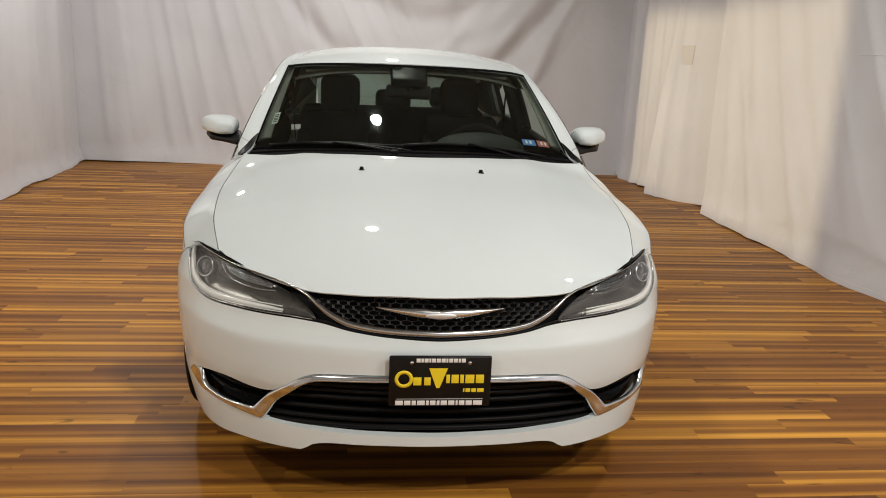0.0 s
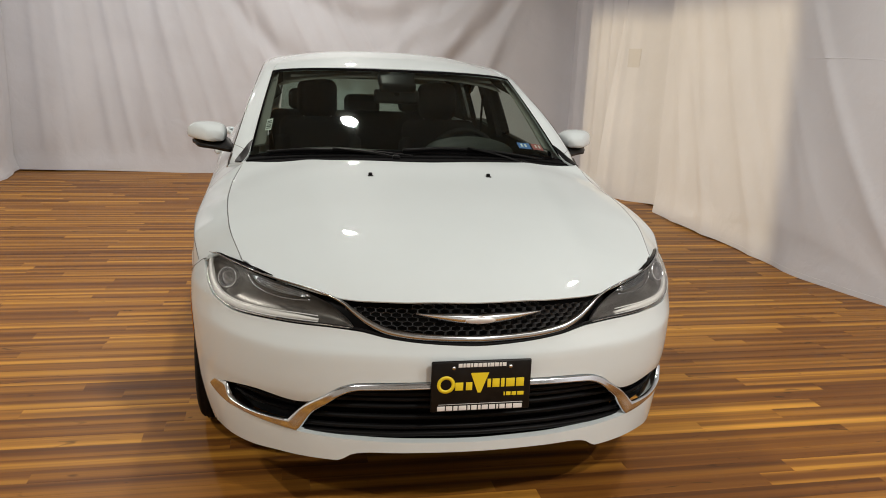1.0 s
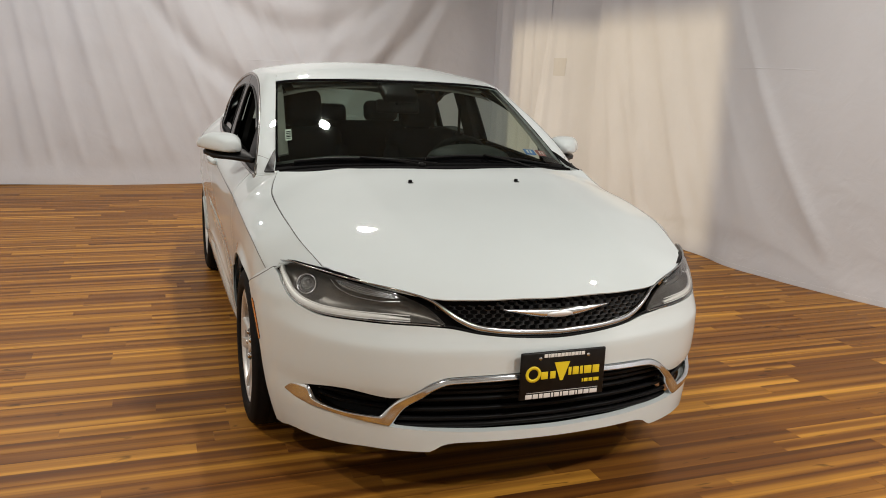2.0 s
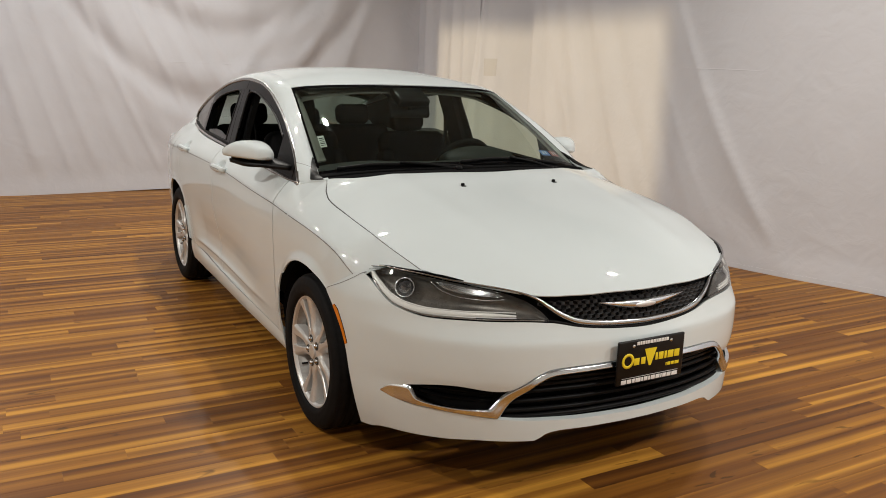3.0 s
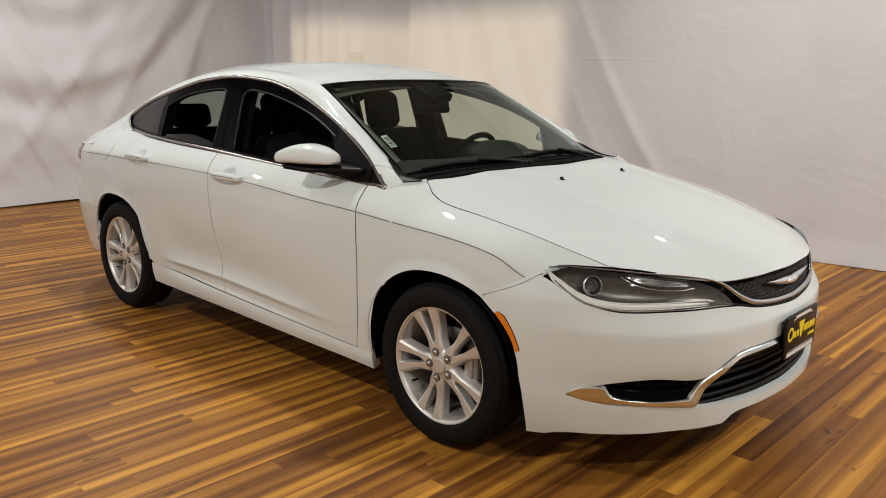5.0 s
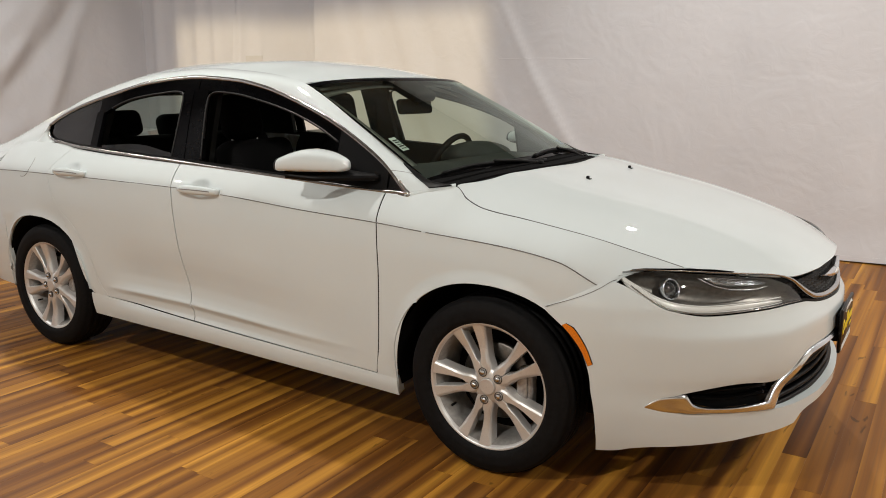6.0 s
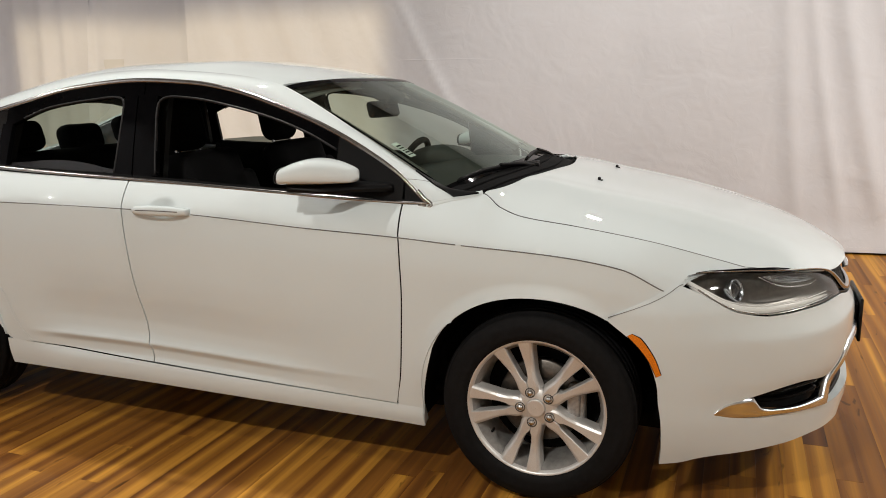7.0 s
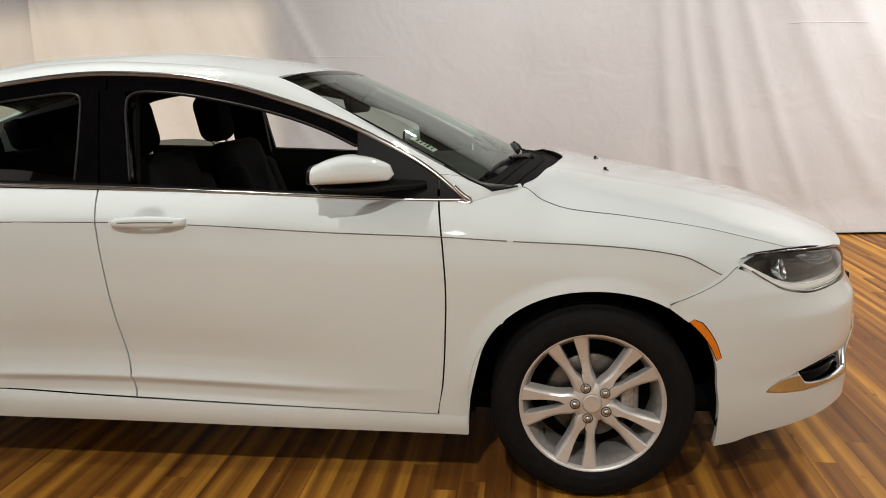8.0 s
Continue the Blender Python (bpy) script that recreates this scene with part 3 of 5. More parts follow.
def both(f):
    """Mirror a half surface f(s, v) over the whole width: u 0..1 runs from one side to the other."""
    def g(u, v):
        s = 2 * u - 1
        x, y, z = f(abs(s), v)
        return (x if s >= 0 else -x), y, z
    return g


# -- front bumper --
bumper = panel("front_bumper", both(bumper_patch(low_chrome_top, lambda s: bumper_top(s) - GAP)), 110, 26, (0, -1, 0), PAINT, car)
panel("lower_lip", both(bumper_patch(lip_low, low_lip_top)), 110, 12, (0, -1, 0), PAINT, bumper, flange=.03)
for sd in (-1, 1):
    panel("bumper_corner", bumper_corner, 34, 44, (.8, -.6, 0), PAINT, bumper, .02, sd)
panel("lip_underside", both(lambda s, v: tuple(Vector(nose(s * .5, lip_low(s * .5) + .006)) + Vector((-.05 * s * v, .16 * v, .02 * v)))), 60, 3, (0, 0, -1), BLACK_PLASTIC, bumper, flange=0)
panel("lower_grille_backing", both(lambda s, v: nose_in(s * .365, .295 + .24 * v, .075)), 60, 6, (0, -1, 0), BLACK_PLASTIC, bumper, flange=0)
panel("upper_grille_backing", both(lambda s, v: nose_in(s * .31, .63 + .145 * v, .055)), 60, 6, (0, -1, 0), BLACK_PLASTIC, bumper, flange=0)
for i in range(7):
    zc = .337 + i * .0265

    def bar(t, zc=zc):
        s = (2 * t - 1) * (.352 - .05 * max(0, (zc - .40) / .1) ** 1.5)
        p, n = nose_at(abs(s), zc, -.03)
        return ((p[0] if s >= 0 else -p[0], p[1], p[2] + .010 * (1 - (s / .35) ** 2) - .006), (n[0] if s >= 0 else -n[0], n[1], n[2] + .35))
    bare_v = ribbon(bar, lambda t: .017, .007, 60, 4, (0, -1, 0), base=.03)
    mesh_part("grille_bar", *bare_v, BLACK_PLASTIC, bumper)


def on_nose(path, d=0.0):
    def f(t):
        s, z = path(t)
        return nose_at(max(0, s), z, d)
    return f


trim = line((0, .656), (.08, .660), (.17, .676), (.21, .700), (.24, .730), (.262, .754), (.29, .771), (.35, .790), (.45, .8040), (.57, .8145), (.68, .8165), (.765, .809))
trim_w = pchip([(0, .022), (.2, .022), (.3, .018), (.36, .012), (.45, .006), (.9, .004), (1, .002)])


def across(path, d):
    """The same moulding carried from one side of the nose to the other."""
    def f(t):
        s, z = path(abs(2 * t - 1))
        p, n = nose_at(max(0, s), z, d)
        m = 1 if t >= .5 else -1
        return (m * p[0], p[1], p[2]), (m * n[0] if s > .001 else 0, n[1], n[2])
    return f


blade_up = [(0, .529), (.09, .526), (.236, .515), (.272, .497), (.308, .460), (.345, .420), (.384, .366), (.47, .362), (.54, .366), (.568, .375), (.590, .410), (.645, .399), (.700, .365)]
blade_dn = [(0, .510), (.09, .507), (.236, .494), (.268, .473), (.296, .438), (.325, .396), (.360, .332), (.46, .341), (.54, .3445), (.585, .343), (.612, .342), (.645, .346), (.700, .360)]


def by_index(pts, corner):
    """Curve through points, one step each, smooth on both sides of a sharp corner."""
    runs = [pts[:corner + 1], pts[corner:]]
    fs = [[pchip([(i, p[k]) for i, p in enumerate(r)]) for k in (0, 1)] for r in runs]

    def f(t):
        q = t * (len(pts) - 1)
        return tuple(g(q) for g in fs[0]) if q <= corner else tuple(g(q - corner) for g in fs[1])
    return f


edge_up, edge_dn = by_index(blade_up, 6), by_index(blade_dn, 6)
blade_form = pchip([(0, -.006), (.05, .009), (.14, .0115), (.5, .0085), (.86, .0045), (.95, .002), (1, -.006)])


blade_under = pchip([(0, -.006), (.05, .0), (.14, .0025), (.5, .0075), (.86, .0115), (.95, .009), (1, -.006)])


def blade_half(u, v):
    (sa, za), (sb, zb) = edge_dn(u), edge_up(u)
    k = .6 * smooth(.3, .5, u)
    return nose_at(max(0, sa + (sb - sa) * v), za + (zb - za) * v, (blade_form(v) * (1 - k) + blade_under(v) * k) * (1 - .8 * smooth(.72, .95, u)))[0]


panel("chrome_blade", both(blade_half), 192, 12, (0, -1, 0), CHROME, bumper, 0, 1, "bright chrome blade round the lower grille")
mesh_part("grille_surround", *ribbon(across(trim, .001), lambda t: trim_w(abs(2 * t - 1)), .007, 180, 6, 0), SMOKED, bumper, "smoked chrome grille surround")
under = line((0, .6415), (.08, .6455), (.17, .6605), (.236, .680), (.31, .687), (.41, .687))
mesh_part("seal", *ribbon(across(under, -.003), lambda t: .008, .002, 120, 2, 0), BLACK_PLASTIC, bumper)
for sd in (-1, 1):
    # lamp pocket in the lower corner, with its ribbed black insert
    fog_low = pchip([(.355, .374), (.412, .366), (.503, .364), (.58, .380), (.66, .384)])
    panel("pocket", lambda u, v: nose_in(.345 + .30 * u, fog_low(.345 + .30 * u) - .012 + v * (low_chrome_top(.345 + .30 * u) - fog_low(.345 + .30 * u) + .02), .04 - .032 * smooth(.75, 1, u)), 30, 6, (0, -1, 0), BLACK_PLASTIC, bumper, 0, sd)
    for k in (.3, .62):
        rib = line(*[(q, fog_low(q) + k * (low_chrome_top(q) - fog_low(q))) for q in (.37, .43, .50, .57)])
        mesh_part("rib", *ribbon(on_nose(rib, -.024), lambda t: .016, .006, 24, 3, 0, sd, .02), BLACK_GLOSS, bumper)

# honeycomb of the upper grille
V, F = [], []
cw, ch = .034, .0178
for r in range(12):
    for c in range(-16, 17):
        x0 = (c + .5 * (r % 2)) * cw
        z0 = .660 + r * ch * .75
        s0 = abs(x0) / 1.63
        if s0 > .285 or z0 < mesh_low(s0) - .012 or z0 > min(.795, hood_z(abs(x0), hood_front(abs(x0))) - .016):
            continue
        a0 = len(V)
        hexa = [(.5, .25), (0, .5), (-.5, .25), (-.5, -.25), (0, -.5), (.5, -.25)]
        for scale, dep in ((1.0, .014), (.90, .008), (.84, .030)):
            for hx, hz in hexa:
                x, z = x0 + hx * cw * scale, z0 + hz * ch * 1.04 * scale
                p = nose_in(abs(x) / 1.63, z, dep)
                V.append((math.copysign(p[0], x), p[1], p[2]))
        for lev in (0, 6):
            for k in range(6):
                n2 = (k + 1) % 6
                F.append((a0 + lev + k, a0 + lev + n2, a0 + lev + 6 + n2, a0 + lev + 6 + k))
mesh_part("grille_mesh", V, F, MESH_GREY, bumper, "black honeycomb grille mesh", flat=True)

# winged badge, a plain chrome shape
for sd in (-1, 1):
    def wing(t, sd=sd):
        p, n = nose_at(.0 + .119 * t, .716 + .014 * t ** 1.5, .014)
        return p, n
    mesh_part("badge_wing", *ribbon(wing, pchip([(0, .028), (.25, .030), (.55, .021), (1, .003)]), .006, 24, 4, 0, sd, .014), CHROME, bumper, "chrome badge wing")
bm = bmesh.new()
bmesh.ops.create_uvsphere(bm, u_segments=20, v_segments=10, radius=1)
bmesh.ops.transform(bm, matrix=Matrix.Translation((0, nose_at(0, .716, .017)[0][1], .716)) @ Matrix.Diagonal((.052, .008, .0115, 1)), verts=bm.verts)
part("badge_centre", bm, ALLOY, bumper)

# -- headlamps --
for sd in (-1, 1):
    def lamp_surf(u, v, d=0.0, lo=.003, hi=.009):
        s = .242 + .538 * u
        a, b = bumper_top(s) + lo, max(bumper_top(s) + lo + .001, lamp_top(s) - hi)
        return nose_in(s, a + (b - a) * v, d)
    lamp = panel("headlamp", lambda u, v: lamp_surf(u, v, .055 * math.sin(math.pi * min(1, max(0, u))) ** .35 * math.sin(math.pi * v) ** .4 + .004), 60, 16, (0, -1, 0), LAMP_BOWL, car, 0, sd, "dark-bowled projector headlamp under a clear lens")
    glass = panel("lens", lambda u, v: lamp_surf(u, v, .0005), 60, 14, (0, -1, 0), LENS, lamp, 0, sd)
    glass.visible_shadow = False
    pipe = line((.775, .806), (.745, .782), (.70, .757), (.64, .722), (.60, .706), (.53, .697), (.44, .699), (.36, .700), (.315, .698))
    mesh_part("light_guide", *ribbon(on_nose(pipe, -.012), pchip([(0, .012), (.15, .025), (.4, .029), (.8, .022), (1, .008)]), .006, 50, 4, 0, sd), PIPE, lamp, "pale light guide along the lens edge")
    cap = line((.43, .8085), (.47, .8130), (.51, .8165), (.57, .8200), (.66, .8205), (.725, .8165))
    mesh_part("lamp_brow", *ribbon(on_nose(cap, -.001), lambda t: (.012 - .007 * t) * min(1, .15 + 5 * t), .002, 50, 3, 0, sd, .03), BLACK_GLOSS, lamp)
    edge = line(*[(q, bumper_top(q) + .004) for q in (.25, .31, .41, .53, .616, .66, .70, .735)])
    mesh_part("bezel", *ribbon(on_nose(edge, -.002), lambda t: .004, .002, 60, 2, 0, sd), DARK_CHROME, lamp)
    inner = line((.335, .768), (.38, .776), (.44, .786), (.51, .802))
    refl = mesh_part("reflector", *ribbon(on_nose(inner, -.022), pchip([(0, .006), (.4, .030), (.8, .034), (1, .006)]), .0008, 24, 6, 0, sd), SATIN, lamp, "ribbed indicator reflector")
    for k in range(5):
        rib = line(*[(q, inner((q - .335) / .175)[1] + (k - 2) * .0058 * math.sin(math.pi * min(1, (q - .32) / .20)) ** .7) for q in (.345, .38, .42, .46, .50)])
        mesh_part("reflector_rib", *ribbon(on_nose(rib, -.019), lambda t: .0034, .0014, 16, 2, 0, sd, .002), CHROME, refl)
    rim_in = line((.525, .800), (.49, .772), (.44, .757), (.38, .752), (.335, .756))
    mesh_part("reflector_rim", *ribbon(on_nose(rim_in, -.018), lambda t: .004, .002, 24, 2, 0, sd, .003), SATIN, refl)
    upper = line((.775, .803), (.745, .790), (.70, .768), (.64, .735), (.60, .719), (.53, .709), (.44, .710), (.36, .712), (.315, .710))
    mesh_part("light_guide_edge", *ribbon(on_nose(upper, -.008), lambda t: .0035, .0015, 50, 2, 0, sd, .003), PIPE_EDGE, lamp)
    lower = line((.772, .799), (.745, .774), (.70, .746), (.64, .712), (.60, .697), (.53, .6885), (.44, .690), (.36, .692), (.315, .692))
    mesh_part("light_guide_edge", *ribbon(on_nose(lower, -.008), lambda t: .003, .0015, 50, 2, 0, sd, .003), PIPE_EDGE, lamp)
    panel("lamp_corner", lambda u, v: nose_in(.773 + .024 * u, .792 + .026 * v, .006), 4, 4, (.8, -.6, 0), PAINT, lamp, .01, sd)
    p, n = nose_at(.607, .768, -.026)
    p, n = Vector(p), Vector(n)
    p.x, n.x = p.x * sd, n.x * sd
    q = (n + Vector((0, -.8, 0))).normalized().to_track_quat("X", "Z").to_matrix().to_4x4()
    at = Matrix.Translation(p) @ q
    lathe([(-.012, .037), (.008, .037), (.013, .0345), (.010, .031), (-.004, .030)], 32, CHROME, "projector_ring", lamp, at)
    lathe([(.012, .0005), (.011, .010), (.007, .018), (.0, .025), (-.008, .0300)], 28, PROJECTOR, "projector", lamp, at)

# -- hood --
hood_rear = pchip([(-.25, .092), (0, .065), (.25, .092), (.6, .175), (.75, .222)])


def hood_half(u, v):
    # v from the nose to the windscreen; the side follows the hood line
    ys = -.640 + (.222 + .640) * v
    xe = hood_edge_x(ys) - GAP
    x = xe * u
    yf, yr = hood_front(x * .730 / xe), hood_rear(x)
    y = yf + (yr - yf) * v
    y = y * (1 - u ** 34) + ys * u ** 34
    return x, y, hood_z(x, y)


hood = panel("hood", both(hood_half), 130, 60, (0, 0, 1), PAINT, car, flange=.005)
for sd in (-1, 1):
    bm = box(sd * .246, -.090, hood_z(.246, -.09) + .005, .016, .012, .013, bevel=.004)
    add_box(bm, sd * .246, -.095, hood_z(.246, -.09) - .001, .022, .016, .004, bevel=.001)
    part("washer_nozzle", bm, BLACK_PLASTIC, hood)

# -- cowl, windscreen --
glass_low = line((0, .235, 1.083), (.10, .237, 1.083), (.35, .268, 1.076), (.60, .312, 1.060), (.742, .362, 1.036))
glass_high = line((0, .985, 1.438), (.10, .986, 1.4378), (.35, .998, 1.435), (.56, 1.030, 1.423), (.634, 1.065, 1.41))


def screen_half(u, v):
    a, b = Vector(glass_low(u)), Vector(glass_high(u))
    p = a.lerp(b, v)
    n = Vector((.25 * u, -.48, .86))
    return tuple(p + n * (.008 * math.sin(math.pi * v)))


windscreen = panel("windscreen", both(screen_half), 60, 24, (0, -1, 1), WINDSCREEN, car, 0, 1, "lightly tinted windscreen")
windscreen.visible_shadow = False
for c, d in ((0, .035), (.965, 1)):
    panel("glass_band", both(lambda u, v, c=c, d=d: tuple(Vector(screen_half(u, c + (d - c) * v)) + Vector((0, -.0006, .0006)))), 50, 3, (0, -1, 1), BLACK_GLOSS, windscreen, 0)
for sd in (-1, 1):
    panel("glass_band", lambda u, v: tuple(Vector(screen_half(.985 + .015 * u, .07 + .90 * v)) + Vector((0, -.0006, .0006))), 3, 24, (0, -1, 1), BLACK_GLOSS, windscreen, 0, sd)
panel("cowl", both(lambda u, v: tuple(Vector((.745 * u, hood_rear(.745 * u) - .03, hood_z(.72 * u, hood_rear(.72 * u)) - .035)).lerp(Vector(glass_low(u)) + Vector((.03 * u, .02, .0)), v))), 50, 6, (0, 0, 1), LINER, car, 0)

for k in range(3):
    def slat(t, k=k):
        u = abs(2 * t - 1) * .97
        p = Vector((.745 * u, hood_rear(.745 * u) - .03, hood_z(.72 * u, hood_rear(.72 * u)) - .035)).lerp(Vector(glass_low(u)) + Vector((.03 * u, .02, .0)), .25 + .25 * k)
        return (p.x if t >= .5 else -p.x, p.y, p.z + .003), (0, -.3, 1)
    mesh_part("cowl_slat", *ribbon(slat, lambda t: .010, .004, 70, 3, 0, 1, .004), LINER, car)


def on_screen(x, v, d):
    u = abs(x) / .72
    p = Vector(screen_half(u, v)) + Vector((0, -.48, .86)) * d
    p.x = math.copysign(p.x, x)
    return p


for pts, piv in ((((-.64, .030), (-.45, .030), (-.25, .010), (-.02, -.035)), (-.10, .20, 1.072)), (((-.06, .02), (.12, .045), (.35, .030), (.58, -.02)), (.50, .24, 1.050))):
    wiper = None
    blade_c = line(*[tuple(on_screen(x, v, .009)) for x, v in pts])
    wiper = mesh_part("wiper_blade", *ribbon(lambda t: (blade_c(t), (0, -.48, .86)), lambda t: .012, .007, 24, 3, 0, 1, .012), BLACK_PLASTIC, car)
    mid = Vector(blade_c(.45)) + Vector((0, -.004, .008))
    arm = line(piv, tuple(Vector(piv).lerp(mid, .5) + Vector((0, -.003, .006))), tuple(mid))
    mesh_part("wiper_arm", *ribbon(lambda t: (arm(t), (0, -.48, .86)), lambda t: .016 - .007 * t, .006, 16, 3, 0, 1, .006), BLACK_PLASTIC, wiper)
    part("pivot", box(*piv, .034, .034, .022, bevel=.008), BLACK_PLASTIC, wiper)

# -- body sides --
front_gap = line((.511, .283), (.492, .398), (.480, .554), (.474, .708), (.482, .876), (.499, 1.0))
mid_gap = line((1.577, .327), (1.588, .419), (1.612, .598), (1.634, .811), (1.648, .963), (1.668, 1.05))
rear_gap = line((2.20, .355), (2.255, .42), (2.31, .56), (2.42, .70), (2.545, .80), (2.605, .95), (2.555, 1.083))
dlo_top = pchip([(.40, 1.0), (.415, 1.012), (.538, 1.112), (.663, 1.185), (.854, 1.274), (1.053, 1.345), (1.252, 1.401), (1.452, 1.433), (1.72, 1.446), (2.04, 1.421), (2.308, 1.365), (2.689, 1.269), (2.858, 1.195), (2.9, 1.16)])
dlo_low = pchip([(.40, .998), (.466, .998), (.8, 1.010), (1.056, 1.022), (1.716, 1.054), (2.3, 1.075), (2.762, 1.103), (2.9, 1.15)])
door_low = pchip([(.5, .282), (1.242, .310), (1.978, .343), (2.3, .36)])
sill_low = pchip([(.40, .203), (.855, .215), (1.445, .230), (2.05, .240), (2.45, .245)])


def shift(c, d):
    return lambda t: (c(t)[0] + d, *c(t)[1:])


def lifted(c2):
    return lambda u, v: S(*c2(u, v))


def flared(fn):
    """A soft lip round the front wheel arch."""
    def f(u, v):
        x, y, z = fn(u, v)
        rho = ((abs(y) / .408) ** 2.15 + (max(0, z - .334) / .390) ** 2.15) ** (1 / 2.15)
        return x + .008 * (1 - smooth(1.0, 1.13, rho)) * smooth(-.23, -.08, y) * smooth(.30, .45, z), y, z
    return f


def cupped(fn, ym, zm):
    """A shallow scoop behind the door handle."""
    def f(u, v):
        x, y, z = fn(u, v)
        r = min(1, ((y - ym) / .068) ** 2 + ((z - zm) / .040) ** 2)
        return x - .020 * (1 - r) ** 1.5, y, z
    return f


def arch(y0, a0, a1, ry=.408, rz=.390, zc=.334, k=.87):
    def f(t):
        c, s = math.cos(a0 + (a1 - a0) * t), math.sin(a0 + (a1 - a0) * t)
        return y0 + ry * math.copysign(abs(c) ** k, c), zc + rz * math.copysign(abs(s) ** k, s)
    return f


for sd in (-1, 1):
    # front wing
    a1 = math.radians(122)
    run = [(.507, .206), (.45, .204), (.409, .203), (.4085, .27)] + [arch(0, math.radians(4), a1, k=.93)(k / 44) for k in range(45)] + [(-.2365, .6640)]
    wing_low = poly(*run)
    wing_top = line(*[(y, top_z(y) - .001) for y in (.494, .45, .40, .36, .30, .229, .16, .08, -.1, -.25, -.37, -.5, -.646)])
    wing_rear = shift(line((.511, .206), (.511, .283), (.492, .398), (.480, .554), (.474, .708), (.482, .876), (.498, .9995)), -GAP)
    wing_front = line((-.2365, .6660), (-.31, .7000), (-.395, .7405), (-.450, .7740), (-.474, .794), (-.56, .819), (-.646, .8215))
    fender = panel("front_fender", flared(lifted(coons(wing_low, wing_top, wing_rear, wing_front))), 120, 80, (1, 0, .4), PAINT, car, .005, sd)
    # dark strips laid along the joins, in place of the gaps' shade
    mesh_part("panel_gap", *ribbon(lambda t: (tuple(Vector(nose(.988 - .200 * t, bumper_top(.988 - .200 * t) + .001)) + Vector((.0012, 0, 0))), (1, -.2, .2)), lambda t: .0018, .0006, 30, 2, 0, sd, .006), STRIPE, fender)
    mesh_part("panel_gap", *ribbon(lambda t: (S(*(lambda y: (y, top_z(y) + .0005))(-.635 + .855 * t), .0006), (.5, 0, .86)), lambda t: .0026, .0006, 60, 2, 0, sd, .003), STRIPE, fender)
    # side marker in the bumper corner
    m_line = line((-.298, .624), (-.337, .584), (-.368, .540), (-.390, .492))

    def marker(u, v):
        y, z = m_line(v)
        w = .029 * (1 - .4 * v) * min(1, .55 + 3 * v)
        yy, z = y - w * .8 * u, z + w * .45 * u
        lo_s, hi_s = .6, 1.05
        for _ in range(18):
            s = (lo_s + hi_s) / 2
            if nose(s, z)[1] < yy:
                lo_s = s
            else:
                hi_s = s
        return nose(s, z)[0] + .003, yy, z
    panel("marker_surround", lambda u, v: tuple(Vector(marker(-.14 + 1.28 * u, v)) - Vector((.0015, 0, 0))), 5, 14, (1, 0, 0), LINER, bumper, .004, sd)
    panel("side_marker", marker, 5, 14, (1, 0, 0), AMBER, bumper, .006, sd, "amber side marker lens")

    # doors
    door_f = panel("front_door", cupped(lifted(coons(lambda u: (.511 + GAP + (1.577 - .511 - 2 * GAP) * u, door_low(.511 + 1.066 * u) + .002), lambda u: (.499 + GAP + (1.168 - 2 * GAP) * u, top_z(.499 + 1.168 * u) - .001), shift(front_gap, GAP), shift(mid_gap, -GAP))), 1.456, .960), 110, 110, (1, 0, 0), PAINT, car, .02, sd, "white front door with its window wound down")
    door_r = panel("rear_door", cupped(lifted(coons(lambda u: (1.577 + GAP + (2.20 - 1.577 - 2 * GAP) * u, door_low(1.577 + .623 * u) + .002), lambda u: (1.668 + GAP + (.887 - 2 * GAP) * u, top_z(1.668 + .887 * u) - .001), shift(mid_gap, GAP), shift(rear_gap, -.0012))), 2.412, .983), 90, 110, (1, 0, 0), PAINT, car, .02, sd, "white rear door with its window lowered")
    # sill
    panel("sill", lambda u, v: S(.413 + (2.335 - .413) * u, sill_low(.413 + 1.922 * u) + v * (door_low(.413 + 1.922 * u) - sill_low(.413 + 1.922 * u) - .003), .004 * math.sin(math.pi * v)), 60, 8, (1, 0, 0), PAINT, car, .04, sd)
    # rear quarter
    q_arch = [arch(2.742, math.radians(180 - 8), math.radians(-2))(k / 16) for k in range(17)]
    q_low = poly((2.20 + GAP, .352), (2.30, .35), (2.333, .372), *q_arch[1:], (3.152, .27))
    q_top = line(*[(y, top_z(y) - .001) for y in (2.558, 2.65, 2.75, 2.85, 2.95, 3.05, 3.16)])
    quarter = panel("rear_quarter_panel", lifted(coons(q_low, q_top, shift(rear_gap, .0012), line((3.152, .27), (3.155, .6), (3.16, .9), (3.16, 1.073)))), 80, 56, (1, 0, .2), PAINT, car, .010, sd)
    # wheel-well liners, dark
    for hub in (0, 2.742):
        V, F = [], []
        for i in range(25):
            a = math.radians(-12 + 204 * i / 24)
            for x in (.50, .70, .905):
                ly, lz = hub + (.412 + .01 * (x < .9)) * math.cos(a), .334 + .400 * math.sin(a)
                V.append((sd * (x if x < .9 else min(x, (side_x(ly, lz) if ly > -.2 else .90) - .014)), ly, lz))
        for i in range(24):
            for j in range(2):
                F.append((i * 3 + j, i * 3 + j + 1, i * 3 + j + 4, i * 3 + j + 3))
        mesh_part("wheel_arch_liner", V, F, LINER, car)
        mesh_part("wheel_arch_liner", [(sd * .50, hub + dy, z) for dy, z in ((-.42, .2), (.42, .2), (.42, .75), (-.42, .75))], [(0, 1, 2, 3)], LINER, car)
    # dark strip set into the door gap as its shade
    seam_f = line((.511, .2835), (.492, .398), (.480, .554), (.474, .708), (.482, .876), (.498, .9955))
